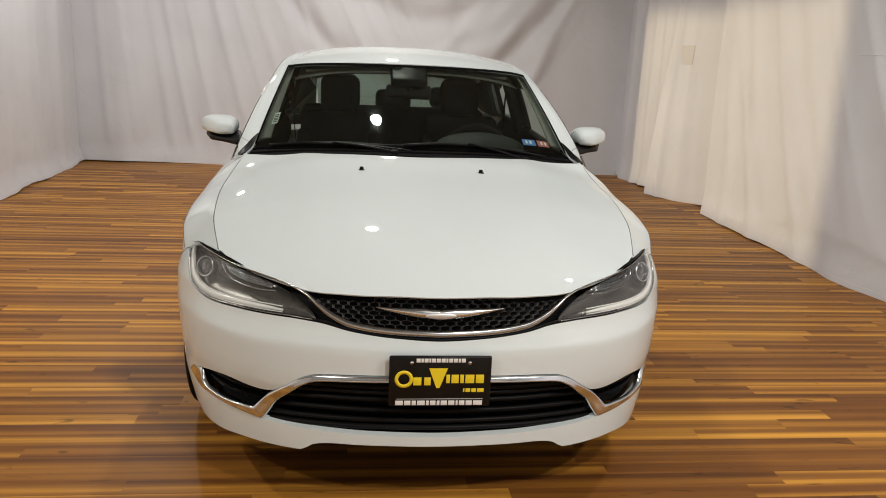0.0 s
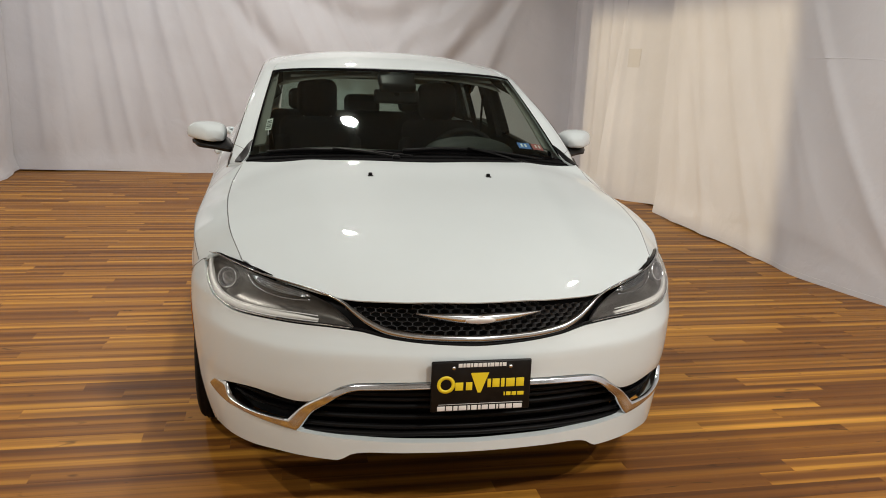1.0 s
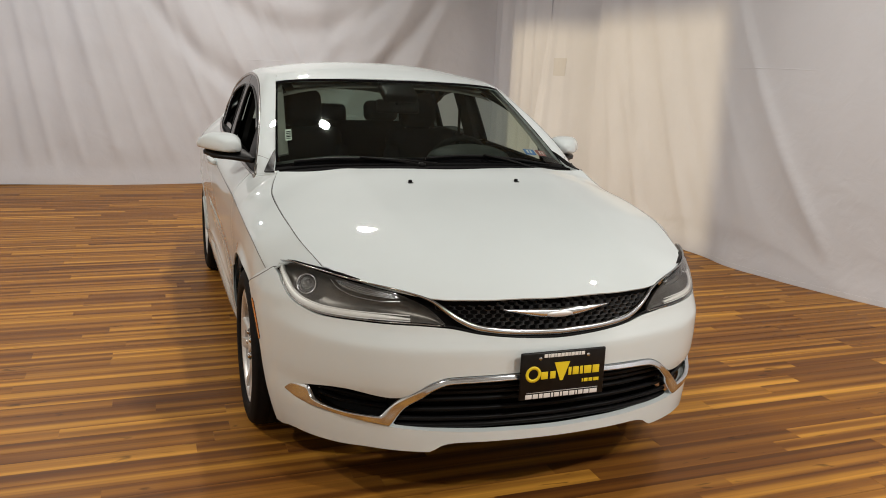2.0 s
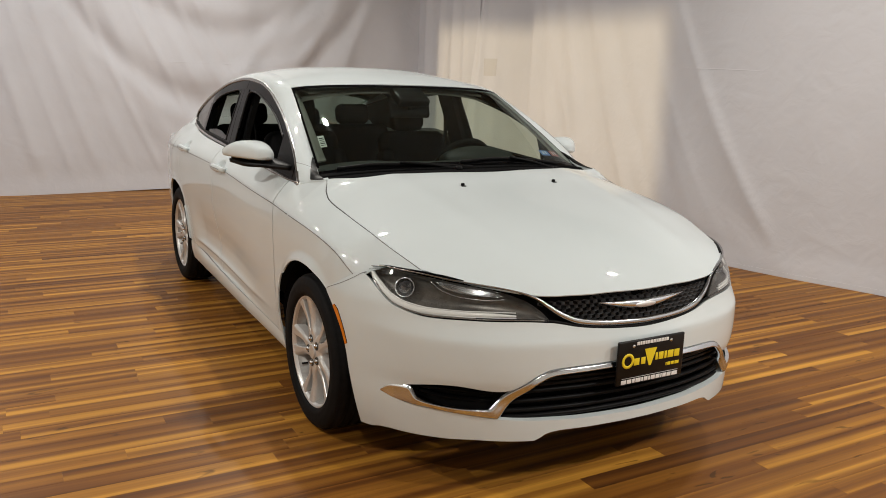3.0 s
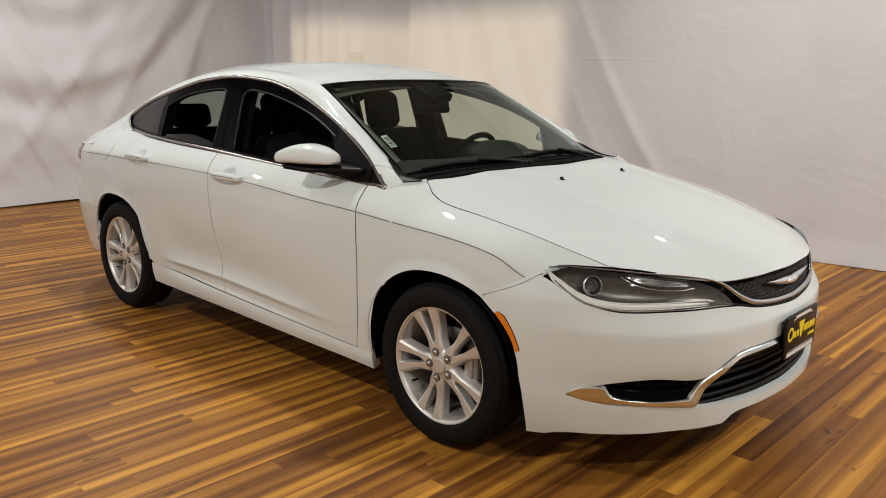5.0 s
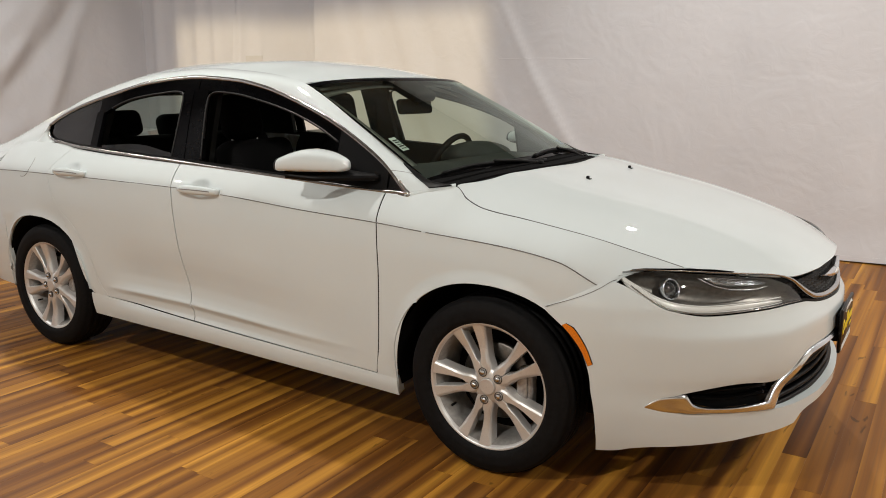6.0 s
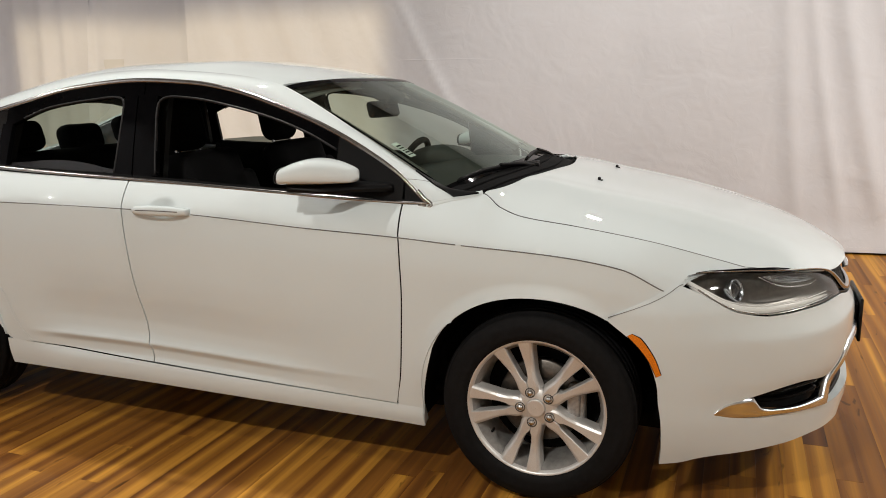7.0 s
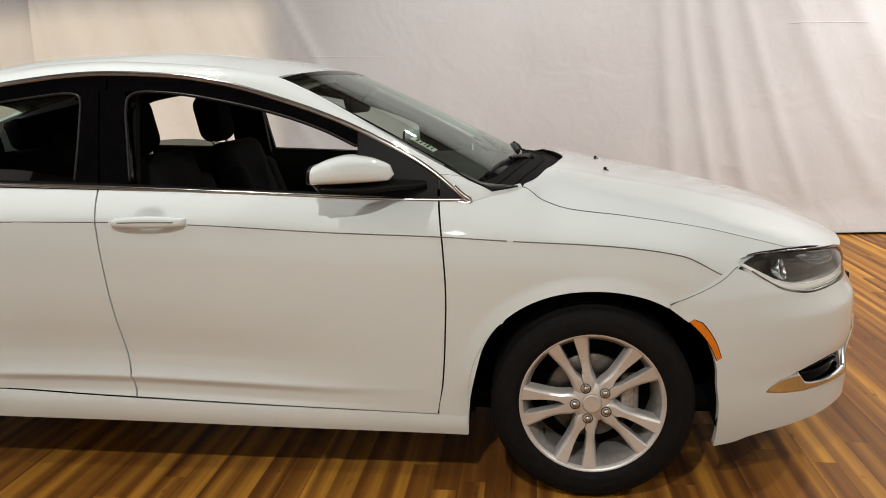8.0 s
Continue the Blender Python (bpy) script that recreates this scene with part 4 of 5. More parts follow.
    mesh_part("panel_gap", *ribbon(lambda t: (S(*seam_f(t), -.0022), (1, 0, .05)), lambda t: .0062, .0008, 50, 2, 0, sd, .004), LINER, fender)
    # tape stripe on the crease
    for ya, yb in ((-.418, .255), (.275, 1.325), (1.60, 2.30), (2.55, 3.30)):
        n = 40
        c = lambda t, ya=ya, yb=yb: (S(ya + (yb - ya) * t, crease_z(ya + (yb - ya) * t) + .001, .0012), (1, 0, .15))
        mesh_part("pinstripe", *ribbon(c, lambda t: .0036, .0006, n, 2, 0, sd, .003), STRIPE, door_f if .2 < ya < 1 else door_r if 1 < ya < 2 else fender if ya < 0 else quarter)

    # -- window frames, glass, pillars --
    def frame_strip(name, ya, yb, lo, hi, parent, mat, lift, n=30, m=4, fl=.02, label=""):
        return panel(name, lambda u, v: G(ya + (yb - ya) * u, lo(ya + (yb - ya) * u) + (hi(ya + (yb - ya) * u) - lo(ya + (yb - ya) * u)) * v, lift), n, m, (1, 0, .3), mat, parent, fl, sd, label)
    open_f = pchip([(.70, 1.13), (.765, 1.172), (.853, 1.217), (1.049, 1.288), (1.247, 1.336), (1.445, 1.369), (1.56, 1.376), (1.66, 1.378)])
    open_r = pchip([(1.70, 1.380), (1.80, 1.377), (1.927, 1.367), (2.16, 1.334), (2.318, 1.28), (2.42, 1.235)])
    sill_w = lambda y: dlo_low(y) + .018
    frame_strip("window_frame", .77, 1.675, open_f, lambda y: dlo_top(y) - .004, door_f, BLACK_GLOSS, .0)
    frame_strip("window_frame", 1.681, 2.40, open_r, lambda y: dlo_top(y) - .004, door_r, BLACK_GLOSS, .0)
    frame_strip("window_seal", .50, 1.675, lambda y: dlo_low(y) - .004, sill_w, door_f, BLACK_PLASTIC, .004)
    frame_strip("window_seal", 1.681, 2.79, lambda y: dlo_low(y) - .004, sill_w, door_r, BLACK_PLASTIC, .004)
    panel("mirror_sail", lambda u, v: G(.505 + (.775 - .505) * u, dlo_low(.505 + .27 * u) + .016 + v * (dlo_top(.505 + .27 * u) - dlo_low(.505 + .27 * u) - .02), .002), 12, 6, (1, 0, 0), BLACK_PLASTIC, door_f, .02, sd)
    panel("window_corner", lambda u, v: G(.408 + .088 * u, dlo_low(.42) + .006 + v * max(.001, dlo_top(.408 + .088 * u) - dlo_low(.42) - .010), .002), 6, 4, (1, 0, 0), BLACK_PLASTIC, fender, .01, sd)

    def pillar(y_lo, y_hi, z_lo, z_hi, door):
        panel("pillar_cover", lambda u, v: (lambda z: G(y_lo[0] + (y_hi[0] - y_lo[0]) * v + ((y_lo[1] - y_lo[0]) + ((y_hi[1] - y_hi[0]) - (y_lo[1] - y_lo[0])) * v) * u, z, .003))(z_lo + (z_hi - z_lo) * v), 4, 16, (1, 0, 0), BLACK_GLOSS, door, .02, sd, "gloss black pillar cover")
    pillar((1.562, 1.678), (1.610, 1.700), 1.068, 1.384, door_f)
    for door, run in ((door_f, [(1.570, 1.075), (1.588, 1.22), (1.600, 1.325), (1.598, 1.352), (1.580, 1.368)] + [(y, open_f(y)) for y in (1.54, 1.445, 1.247, 1.049, .90, .78)]), (door_r, [(1.772, 1.078), (1.767, 1.22), (1.768, 1.325), (1.772, 1.352), (1.788, 1.370)] + [(y, open_r(y)) for y in (1.83, 1.927, 2.16, 2.29)])):
        rim = line(*run)
        mesh_part("glass_channel", *ribbon(lambda t: (G(*rim(t), .0035), (1, 0, .3)), lambda t: .009, .004, 70, 3, 0, sd, .008), SEAL, door)
    pillar((1.684, 1.777), (1.706, 1.770), 1.066, 1.384, door_r)
    pillar((2.362, 2.422), (2.355, 2.415), 1.092, 1.268, door_r)
    qg = panel("quarter_window", lambda u, v: G(2.42 + .41 * u - .03 * v * (1 - u), dlo_low(2.42 + .41 * u) + .018 + v * max(.004, dlo_top(2.39 + .44 * u) - dlo_low(2.42 + .41 * u) - .024), -.002), 16, 8, (-sd, 0, 0), TINTED, door_r, .004, sd, "dark tinted fixed quarter glass")
    rg = panel("lowered_glass", lambda u, v: G(1.785 + .56 * u, dlo_low(1.785 + .56 * u) + .012 + v * (.012 + .030 * math.sin(math.pi * (.15 + .75 * u)) ** 2), -.012), 16, 3, (-sd, 0, 0), TINTED, door_r, .004, sd)
    # bright mouldings round the side windows
    top_line = line(*[(y, dlo_top(y) - .004) for y in (.405, .538, .663, .854, 1.053, 1.252, 1.452, 1.72, 2.04, 2.308, 2.55, 2.689, 2.80, 2.862)])
    mesh_part("window_moulding", *ribbon(lambda t: (G(*top_line(t), .004), (1, 0, .35)), pchip([(0, .012), (.10, .017), (.2, .018), (1, .017)]), .004, 90, 4, 0, sd, .01), DARK_CHROME, car, "slim bright moulding over the side windows")
    low_line = line(*[(y, dlo_low(y) + .006) for y in (.408, .47, .8, 1.056, 1.4, 1.716, 2.0, 2.3, 2.55, 2.762)])
    mesh_part("window_moulding", *ribbon(lambda t: ((max(top_x(low_line(t)[0]) - .003, glass_x(*low_line(t)) + .006), *low_line(t)), (1, 0, .25)), pchip([(0, .012), (.05, .014), (.15, .016), (1, .015)]), .005, 90, 4, 0, sd, .01), DARK_CHROME, car, "slim bright moulding along the belt line")
    mesh_part("window_moulding", *ribbon(lambda t: (G(*line((2.755, 1.102), (2.83, 1.122), (2.868, 1.165), (2.862, 1.195))(t), .004), (1, 0, .2)), lambda t: .012, .003, 14, 4, 0, sd, .01), DARK_CHROME, car)

    nose_loop = line((.450, 1.047), (.415, 1.016), (.396, 1.003), (.394, .996), (.404, .993), (.44, .998))
    mesh_part("window_moulding", *ribbon(lambda t: (G(*nose_loop(t), .007), (1, 0, .2)), lambda t: .014, .004, 20, 4, 0, sd, .01), DARK_CHROME, car)

    # -- roof rail and pillars: from the window line to the screen and roof edge --
    outer = line(*[G(y, dlo_top(y) + .004, .004) for y in (.405, .538, .663, .854, 1.053, 1.252, 1.452, 1.72, 2.04, 2.308, 2.55, 2.75, 2.862)], (.745, 2.93, 1.115), (.752, 3.2, 1.042), (.712, 3.5, 1.007), (.62, 3.73, .993))
    inner_l = line((.766, .237, 1.036), (.748, .345, 1.043), (.731, .425, 1.072), (.691, .70, 1.222), (.648, .98, 1.373), (.633, 1.08, 1.415), (.60, 1.25, 1.450), (.57, 1.5, 1.474), (.56, 1.75, 1.487), (.56, 2.1, 1.470), (.565, 2.5, 1.397), (.575, 2.85, 1.292), (.59, 3.15, 1.190), (.60, 3.45, 1.080), (.60, 3.7, 1.020))

    def rail(u, v):
        a, b = Vector(outer(u)), Vector(inner_l(u))
        p = a.lerp(b, v)
        n = Vector((.75, 0, .66))
        return tuple(p + n * (.012 * math.sin(math.pi * v) * smooth(0, .12, u)))
    rail_ob = panel("roof_rail", rail, 120, 12, (1, 0, 1), PAINT, car, .015, sd)
    def cowl_end(u, v):
        a = .002 + .074 * u
        w = .5 * (1 - u) ** .8
        return tuple(Vector(rail(a, 1 - w * (1 - v))) + Vector((.004, -.003, .005)))
    panel("cowl_end", cowl_end, 16, 4, (.4, -.4, 1), BLACK_PLASTIC, rail_ob, .008, sd)
    foot_z = pchip([(2.78, 1.107), (2.84, 1.122), (2.875, 1.162), (2.90, 1.148), (2.93, 1.118), (3.2, 1.045), (3.5, 1.010), (3.73, .995)])
    foot_x = pchip([(2.78, glass_x(2.78, 1.107)), (2.88, glass_x(2.88, 1.16)), (2.93, .746), (3.2, .753), (3.5, .713), (3.73, .622)])

    def pillar_foot(u, v):
        y = 2.79 + .93 * u
        a, b = Vector(S(y, top_z(y) - .003 - .07 * smooth(3.10, 3.2, y))), Vector((foot_x(y), y, foot_z(y)))
        return tuple(a.lerp(b, v))
    panel("pillar_foot", pillar_foot, 40, 4, (1, 0, .5), PAINT, rail_ob, .01, sd)
    root = line((.834, .412, .998), (.80, .334, 1.0165), (.756, .230, 1.038))
    mesh_part("pillar_root", *ribbon(lambda t: (root(t), (.62, -.25, .74)), lambda t: .022, .003, 14, 4, 0, sd, .012), PAINT, rail_ob)
    # the seam is a thin dark strip standing for its shade
    seam = line(*[tuple(rail(.034 + .012 * v, v)) for v in (0, .2, .4, .6, .8, 1)])
    mesh_part("pillar_seam", *ribbon(lambda t: (seam(t), (.6, -.3, .74)), lambda t: .0028, .0008, 20, 2, 0, sd, .002), STRIPE, rail_ob)

roof_z = pchip([(.88, 1.408), (.985, 1.441), (1.1, 1.468), (1.3, 1.503), (1.6, 1.530), (2.0, 1.527), (2.4, 1.480), (2.75, 1.390), (3.0, 1.315)])
rail_xyz = line((.633, 1.078, 1.414), (.60, 1.25, 1.450), (.57, 1.5, 1.474), (.56, 1.75, 1.487), (.56, 2.1, 1.470), (.565, 2.5, 1.397), (.57, 2.72, 1.333))


def roof_half(u, v):
    e = Vector(rail_xyz(v))
    yf, yr = glass_high(u)[1] + .006, 2.80 - .08 * u * u
    y = yf + (yr - yf) * v
    y = y * (1 - u ** 6) + e.y * u ** 6
    z = roof_z(y) + (e.z - roof_z(e.y)) * u ** 2.6 * (1 if v > .05 else 1)
    return e.x * u, y, z


roof = panel("roof", both(roof_half), 60, 44, (0, 0, 1), PAINT, car, .015)
rear_glass = panel("rear_window", both(lambda u, v: tuple(Vector((.565 * u, 2.81 - .08 * u * u, roof_z(2.8) + (1.335 - roof_z(2.72)) * u ** 2.4 - .004)).lerp(Vector((.585 * u, 3.60, 1.035 - .015 * u * u)), v) + Vector((0, 0, .014 * (1 - u ** 3) * math.sin(math.pi * v) - .004)))), 30, 14, (0, -1, -1), REAR_GLASS, car, .004, 1, "lightly tinted rear window")
# -- rear end --
panel("boot_lid", both(lambda u, v: tuple(Vector((.60 * u, 3.605, 1.035 - .015 * u * u)).lerp(Vector((.60 * u, 3.79 - .04 * u * u, 1.030 - .03 * u * u)), v))), 24, 6, (0, 0, 1), PAINT, car, .01)
panel("boot_face", both(lambda u, v: (.60 * u, 3.79 - .04 * u * u - .05 * math.sin(2.2 * v) + .01 * v, 1.028 - .03 * u * u - .205 * v)), 24, 10, (0, 1, 0), PAINT, car, .01)
panel("rear_bumper", both(lambda u, v: tail(u, .27 + (.835 - .27 + .10 * smooth(.85, 1, u)) * v)), 80, 20, (0, 1, 0), PAINT, car, .02)
panel("rear_deck_side", both(lambda u, v: tuple(Vector(tail(u, .985)).lerp(Vector((.62 * u, 3.72 - .1 * u, 1.00)), v))), 40, 4, (0, 1, 1), PAINT, car, 0)
for sd in (-1, 1):
    panel("rear_corner", lambda u, v: tail(.893 + .107 * u, .84 + .145 * v), 12, 8, (1, 1, 0), PAINT, car, .01, sd)
    panel("tail_lamp", lambda u, v: tail(.60 + .288 * u, .872 + (.113 - .02 * u) * v + .012 * u), 24, 8, (1, 1, 0), RED, car, .02, sd, "red tail lamp wrapping the corner")
# -- underside and closing panels --
part("underbody", box(0, 1.55, .245, 1.36, 4.1, .05), LINER, car)
part("bulkhead", box(0, .42, .62, 1.44, .04, .80), LINER, car)
part("engine_cover", box(0, -.25, .55, 1.0, .95, .5), LINER, car)


# -- wheels --
arm_in = pchip([(.03, .0004), (.090, .0006), (.105, .0090), (.14, .0160), (.19, .0215), (.2395, .0255)])
arm_out = pchip([(.03, .018), (.06, .0340), (.085, .0390), (.10, .0385), (.12, .0405), (.14, .0450), (.19, .0605), (.2395, .0770)])
arm_face = pchip([(.03, .080), (.08, .081), (.14, .078), (.20, .085), (.2395, .0905)])


def spoke(ang, side):
    """One arm of a twin spoke, from the hub to the lip: a sheer wall at the slot, a rolled edge outwards."""
    V, F = [], []
    radii = (.03, .055, .07, .08, .088, .096, .105, .12, .14, .165, .19, .215, .2395)
    for r in radii:
        a, b, face = arm_in(r), arm_out(r), arm_face(r)
        for lat, dx in ((a, -.040), (a, -.003), (a + .0022, 0), (b - .011, -.0005), (b - .004, -.005), (b - .0005, -.012), (b + .004, -.044)):
            lat *= side
            rr = math.sqrt(max(.0001, r * r - lat * lat))
            V.append((face + dx, rr * math.cos(ang) - lat * math.sin(ang), rr * math.sin(ang) + lat * math.cos(ang)))
    for i in range(len(radii) - 1):
        for j in range(6):
            a = i * 7 + j
            F.append((a, a + 1, a + 8, a + 7))
    return V, F


def wheel(x, y, sd):
    w = new("wheel")
    w.parent = car
    w.matrix_local = Matrix.Translation((sd * x, y, .334)) @ (pose(0, 0, 0, 0, 0, 180) if sd < 0 else Matrix())
    tread = []
    for a, b in ((-.075, -.045), (-.036, -.006), (.006, .036), (.045, .075)):
        tread += [(a - .002, .325), (a, .3335), (b, .3335), (b + .002, .325)]
    lathe([(-.082, .225), (-.100, .245), (-.1075, .283), (-.1005, .313), (-.088, .327)] + tread + [(.088, .327), (.097, .319), (.101, .313), (.1062, .297), (.1078, .293), (.1085, .281), (.1072, .268), (.1078, .262), (.104, .250), (.098, .2425), (.088, .237), (.07, .225)], 96, RUBBER, "tyre", w, closed=True, label="black rubber tyre")
    lathe([(.086, .2425), (.0925, .2415), (.0935, .2375), (.089, .231), (.078, .226)], 80, ALLOY, "rim", w, label="silver alloy rim")
    lathe([(.078, .226), (.055, .213), (-.04, .202), (-.085, .212), (-.092, .236)], 80, BARREL, "barrel", w)
    for k in range(5):
        a = radians(40 + 72 * k)
        for side in (-1, 1):
            V, F = spoke(a, side)
            ob = mesh_part("spoke", V, F, ALLOY, w, flat=True)
            bmm = bmesh.new()
            bmm.from_mesh(ob.data)
            bmesh.ops.recalc_face_normals(bmm, faces=bmm.faces)
            bmm.to_mesh(ob.data)
            bmm.free()
        n = .055
        lathe([(.050, .0175), (.0835, .0175), (.0850, .0160), (.078, .0135), (.060, .0128)], 16, ALLOY_DARK, "nut_recess", w, Matrix.Translation((0, n * math.cos(a), n * math.sin(a))))
        lathe([(.060, .0112), (.088, .0112), (.092, .008), (.0925, .0005)], 6, SATIN, "wheel_nut", w, Matrix.Translation((0, n * math.cos(a), n * math.sin(a))))
    lathe([(.02, .068), (.066, .070), (.074, .062), (.079, .050), (.081, .036), (.0815, .033)], 40, ALLOY, "hub", w)
    lathe([(.078, .032), (.0875, .0315), (.0895, .029), (.0885, .024), (.0892, .010), (.0895, .0005)], 36, ALLOY, "centre_cap", w, label="satin centre cap with a plain raised mark")
    lathe([(.0, .05), (.006, .075), (.006, .142), (.0, .148), (-.024, .148), (-.024, .06)], 56, DISC, "brake_disc", w)
    lathe([(.0, .0005), (.03, .03), (.028, .07), (.006, .076)], 30, ALLOY_DARK, "disc_hat", w)
    bm = box(.012, .128, .006, .05, .06, .15, bevel=.014, seg=2)
    add_box(bm, .036, .120, .005, .02, .045, .10, bevel=.008)
    part("brake_caliper", bm, CALIPER, w, "cast grey brake caliper")
    lathe([(-.06, .0005), (-.06, .18), (-.05, .20)], 40, LINER, "backing_plate", w)
    part("valve", box(.062, .19 * math.cos(radians(215)), .19 * math.sin(radians(215)), .03, .008, .008, bevel=.002), BLACK_PLASTIC, w)
    return w


for sd in (-1, 1):
    wheel(.824, 0, sd)
    wheel(.797, 2.742, sd)

# -- door mirrors, handles --
cap_out = pchip([(0, 1.054), (.3, 1.042), (.6, 1.008), (1, .935)])
cap_in = pchip([(0, .862), (.5, .852), (1, .862)])
cap_top = pchip([(0, 1.138), (.15, 1.153), (.4, 1.165), (.65, 1.157), (1, 1.124)])
cap_low = pchip([(0, 1.078), (.5, 1.078), (1, 1.080)])


def cap_ring(t, shrink, seg=28):
    xo, xi, zt, zb = cap_out(t), cap_in(t), cap_top(t), cap_low(t)
    cx, cz = (xo + xi) / 2, zb + (zt - zb) * .40
    out = []
    for k in range(seg):
        a = 2 * math.pi * k / seg
        ca, sa = math.cos(a), math.sin(a)
        out.append((cx + (xo - xi) / 2 * shrink * math.copysign(abs(ca) ** .66, ca), cz + ((zt - cz) if sa > 0 else (cz - zb)) * shrink * math.copysign(abs(sa) ** (.82 if sa > 0 else .5), sa)))
    return out


def ring_shell(rows, sd, name, mat, parent, label="", caps=(True, True)):
    """Skin over rings given as (y, ring)."""
    V, F = [], []
    seg = len(rows[0][1])
    for y, ring in rows:
        V += [(sd * x, y, z) for x, z in ring]
    for i in range(len(rows) - 1):
        for k in range(seg):
            F.append((i * seg + k, i * seg + (k + 1) % seg, (i + 1) * seg + (k + 1) % seg, (i + 1) * seg + k))
    if caps[0]:
        F.append(tuple(range(seg)))
    if caps[1]:
        F.append(tuple(range((len(rows) - 1) * seg, len(rows) * seg)))
    ob = mesh_part(name, V, F, mat, parent, label)
    bm2 = bmesh.new()
    bm2.from_mesh(ob.data)
    bmesh.ops.recalc_face_normals(bm2, faces=bm2.faces)
    bm2.to_mesh(ob.data)
    bm2.free()
    return ob


for sd in (-1, 1):
    rows = []
    for i in range(19):
        t = i / 18
        k = 1 if t < .88 else max(.04, (max(0, 1 - ((t - .88) / .12) ** 3)) ** .40)
        rows.append((.868 - .234 * t, cap_ring(t, k)))
    mirror = ring_shell(rows, sd, "door_mirror", PAINT, car, "white door mirror on a black foot", (False, True))
    ring_shell([(0.866, cap_ring(0, .985)), (0.876, cap_ring(0, .985)), (0.881, cap_ring(0, .95)), (0.876, cap_ring(0, .90)), (0.864, cap_ring(0, .89))], sd, "mirror_rim", BLACK_PLASTIC, mirror, "", (False, False))
    ring_shell([(0.871, cap_ring(0, .905)), (0.868, cap_ring(0, .905))], sd, "mirror_glass", MIRROR, mirror)
    foot = line((.985, .872, 1.078), (.94, .80, 1.075), (.89, .70, 1.072), (.85, .62, 1.066), (.815, .545, 1.060))
    mesh_part("mirror_foot", *ribbon(lambda t: (foot(t), (.2, 0, 1)), pchip([(0, .10), (.35, .15), (.7, .085), (1, .03)]), .006, 20, 5, 0, sd, .016), BLACK_PLASTIC, mirror)
    for ya, yb, zc, door in ((1.330, 1.583, .951, "front_door"), (2.285, 2.540, .974, "rear_door")):
        own = [o for o in car.children if o.name.split(".")[0] == door][0 if sd < 0 else 1]
        c = lambda t: ((lambda y: (side_x(y, zc) + .006 + .024 * math.sin(math.pi * min(1, max(0, t))) ** .45, y, zc + .004 * math.sin(math.pi * t)))(ya + (yb - ya) * t), (1, 0, .12))
        handle = mesh_part("door_handle", *ribbon(c, lambda t: .012 + .028 * math.sin(math.pi * (.06 + .88 * t)) ** .5, .012, 30, 8, 0, sd, .012), PAINT, own)
        mesh_part("handle_strip", *ribbon(lambda t: (tuple(Vector(c(.12 + .76 * t)[0]) + Vector((.0125, 0, .002))), (1, 0, .12)), lambda t: .004, .001, 20, 2, 0, sd, .001), STRIPE, handle)
# fuel flap outline on the right rear quarter: dark strip for its gap's shade
flap = lambda t: (lambda a: (S(2.86 + .075 * math.cos(a), .988 + .062 * math.sin(a), .0008), (1, 0, .3)))(math.pi * 2 * t)
mesh_part("fuel_flap_gap", *ribbon(lambda t: flap(.40 + .38 * t), lambda t: .003, .0004, 30, 2, 0, -1, .002), STRIPE, [o for o in car.children if o.name.startswith("rear_quarter_panel")][0])

# -- show plate: unreadable bars in place of brand and number --
plate = part("front_plate", box(0, -1.060, .521, .318, .012, .166, bevel=.005, seg=2), PLATE_BLACK, car, "black dealer plate with yellow and white bars")
part("plate_bracket", box(0, -1.044, .521, .24, .03, .10, bevel=.004), BLACK_PLASTIC, plate)
def print_row(x0, x1, z, h, widths, mat):
    """A row of plain bars of the size of the printed line."""
    tot, gap = sum(widths), (x1 - x0) * .16 / max(1, len(widths) - 1)
    x, k = x0, (x1 - x0) * .84 / tot
    for w in widths:
        part("print_bar", box(x + w * k / 2, -1.0668, z, w * k, .0016, h, bevel=.0005), mat, plate)
        x += w * k + gap


print_row(-.076, .076, .5905, .0125, (1, .6, 1, .5, 1, 1, 1, .5, 1, 1, .6, 1), PRINT_WHITE)
print_row(-.138, .134, .4505, .0150, (1.1, .9, .6, 1.1, .4, .8, .4, .9, .9, .3, .8, .9, 1.3), PRINT_WHITE)
print_row(-.084, -.030, .522, .026, (1, .8), PRINT_YELLOW)
print_row(.018, .136, .530, .028, (.45, .9, .45, 1.1, 1), PRINT_YELLOW)
print_row(.072, .137, .4925, .012, (.3, 1, 1, 1.4), PRINT_YELLOW)
part("print_line", box(0, -1.0668, .4635, .27, .0016, .0012), PRINT_WHITE, plate)
lathe([(.0, .0285), (.0012, .0285), (.0012, .0175), (.0, .0175)], 32, PRINT_YELLOW, "print_ring", plate, Matrix.Translation((-.113, -1.0662, .529)) @ pose(0, 0, 0, 0, 0, -90))
mesh_part("print_wedge", [(x, y, z) for y in (-1.0662, -1.0674) for x, z in ((-.036, .565), (.022, .565), (-.002, .500), (-.012, .500))], [(0, 1, 2, 3), (7, 6, 5, 4), (0, 4, 5, 1), (1, 5, 6, 2), (2, 6, 7, 3), (3, 7, 4, 0)], PRINT_YELLOW, plate, flat=True)
for x in (-.090, .090):
    lathe([(0, .0065), (.003, .006), (.004, .0005)], 14, SATIN, "screw", plate, Matrix.Translation((x, -1.066, .583)) @ pose(0, 0, 0, 0, 0, -90))

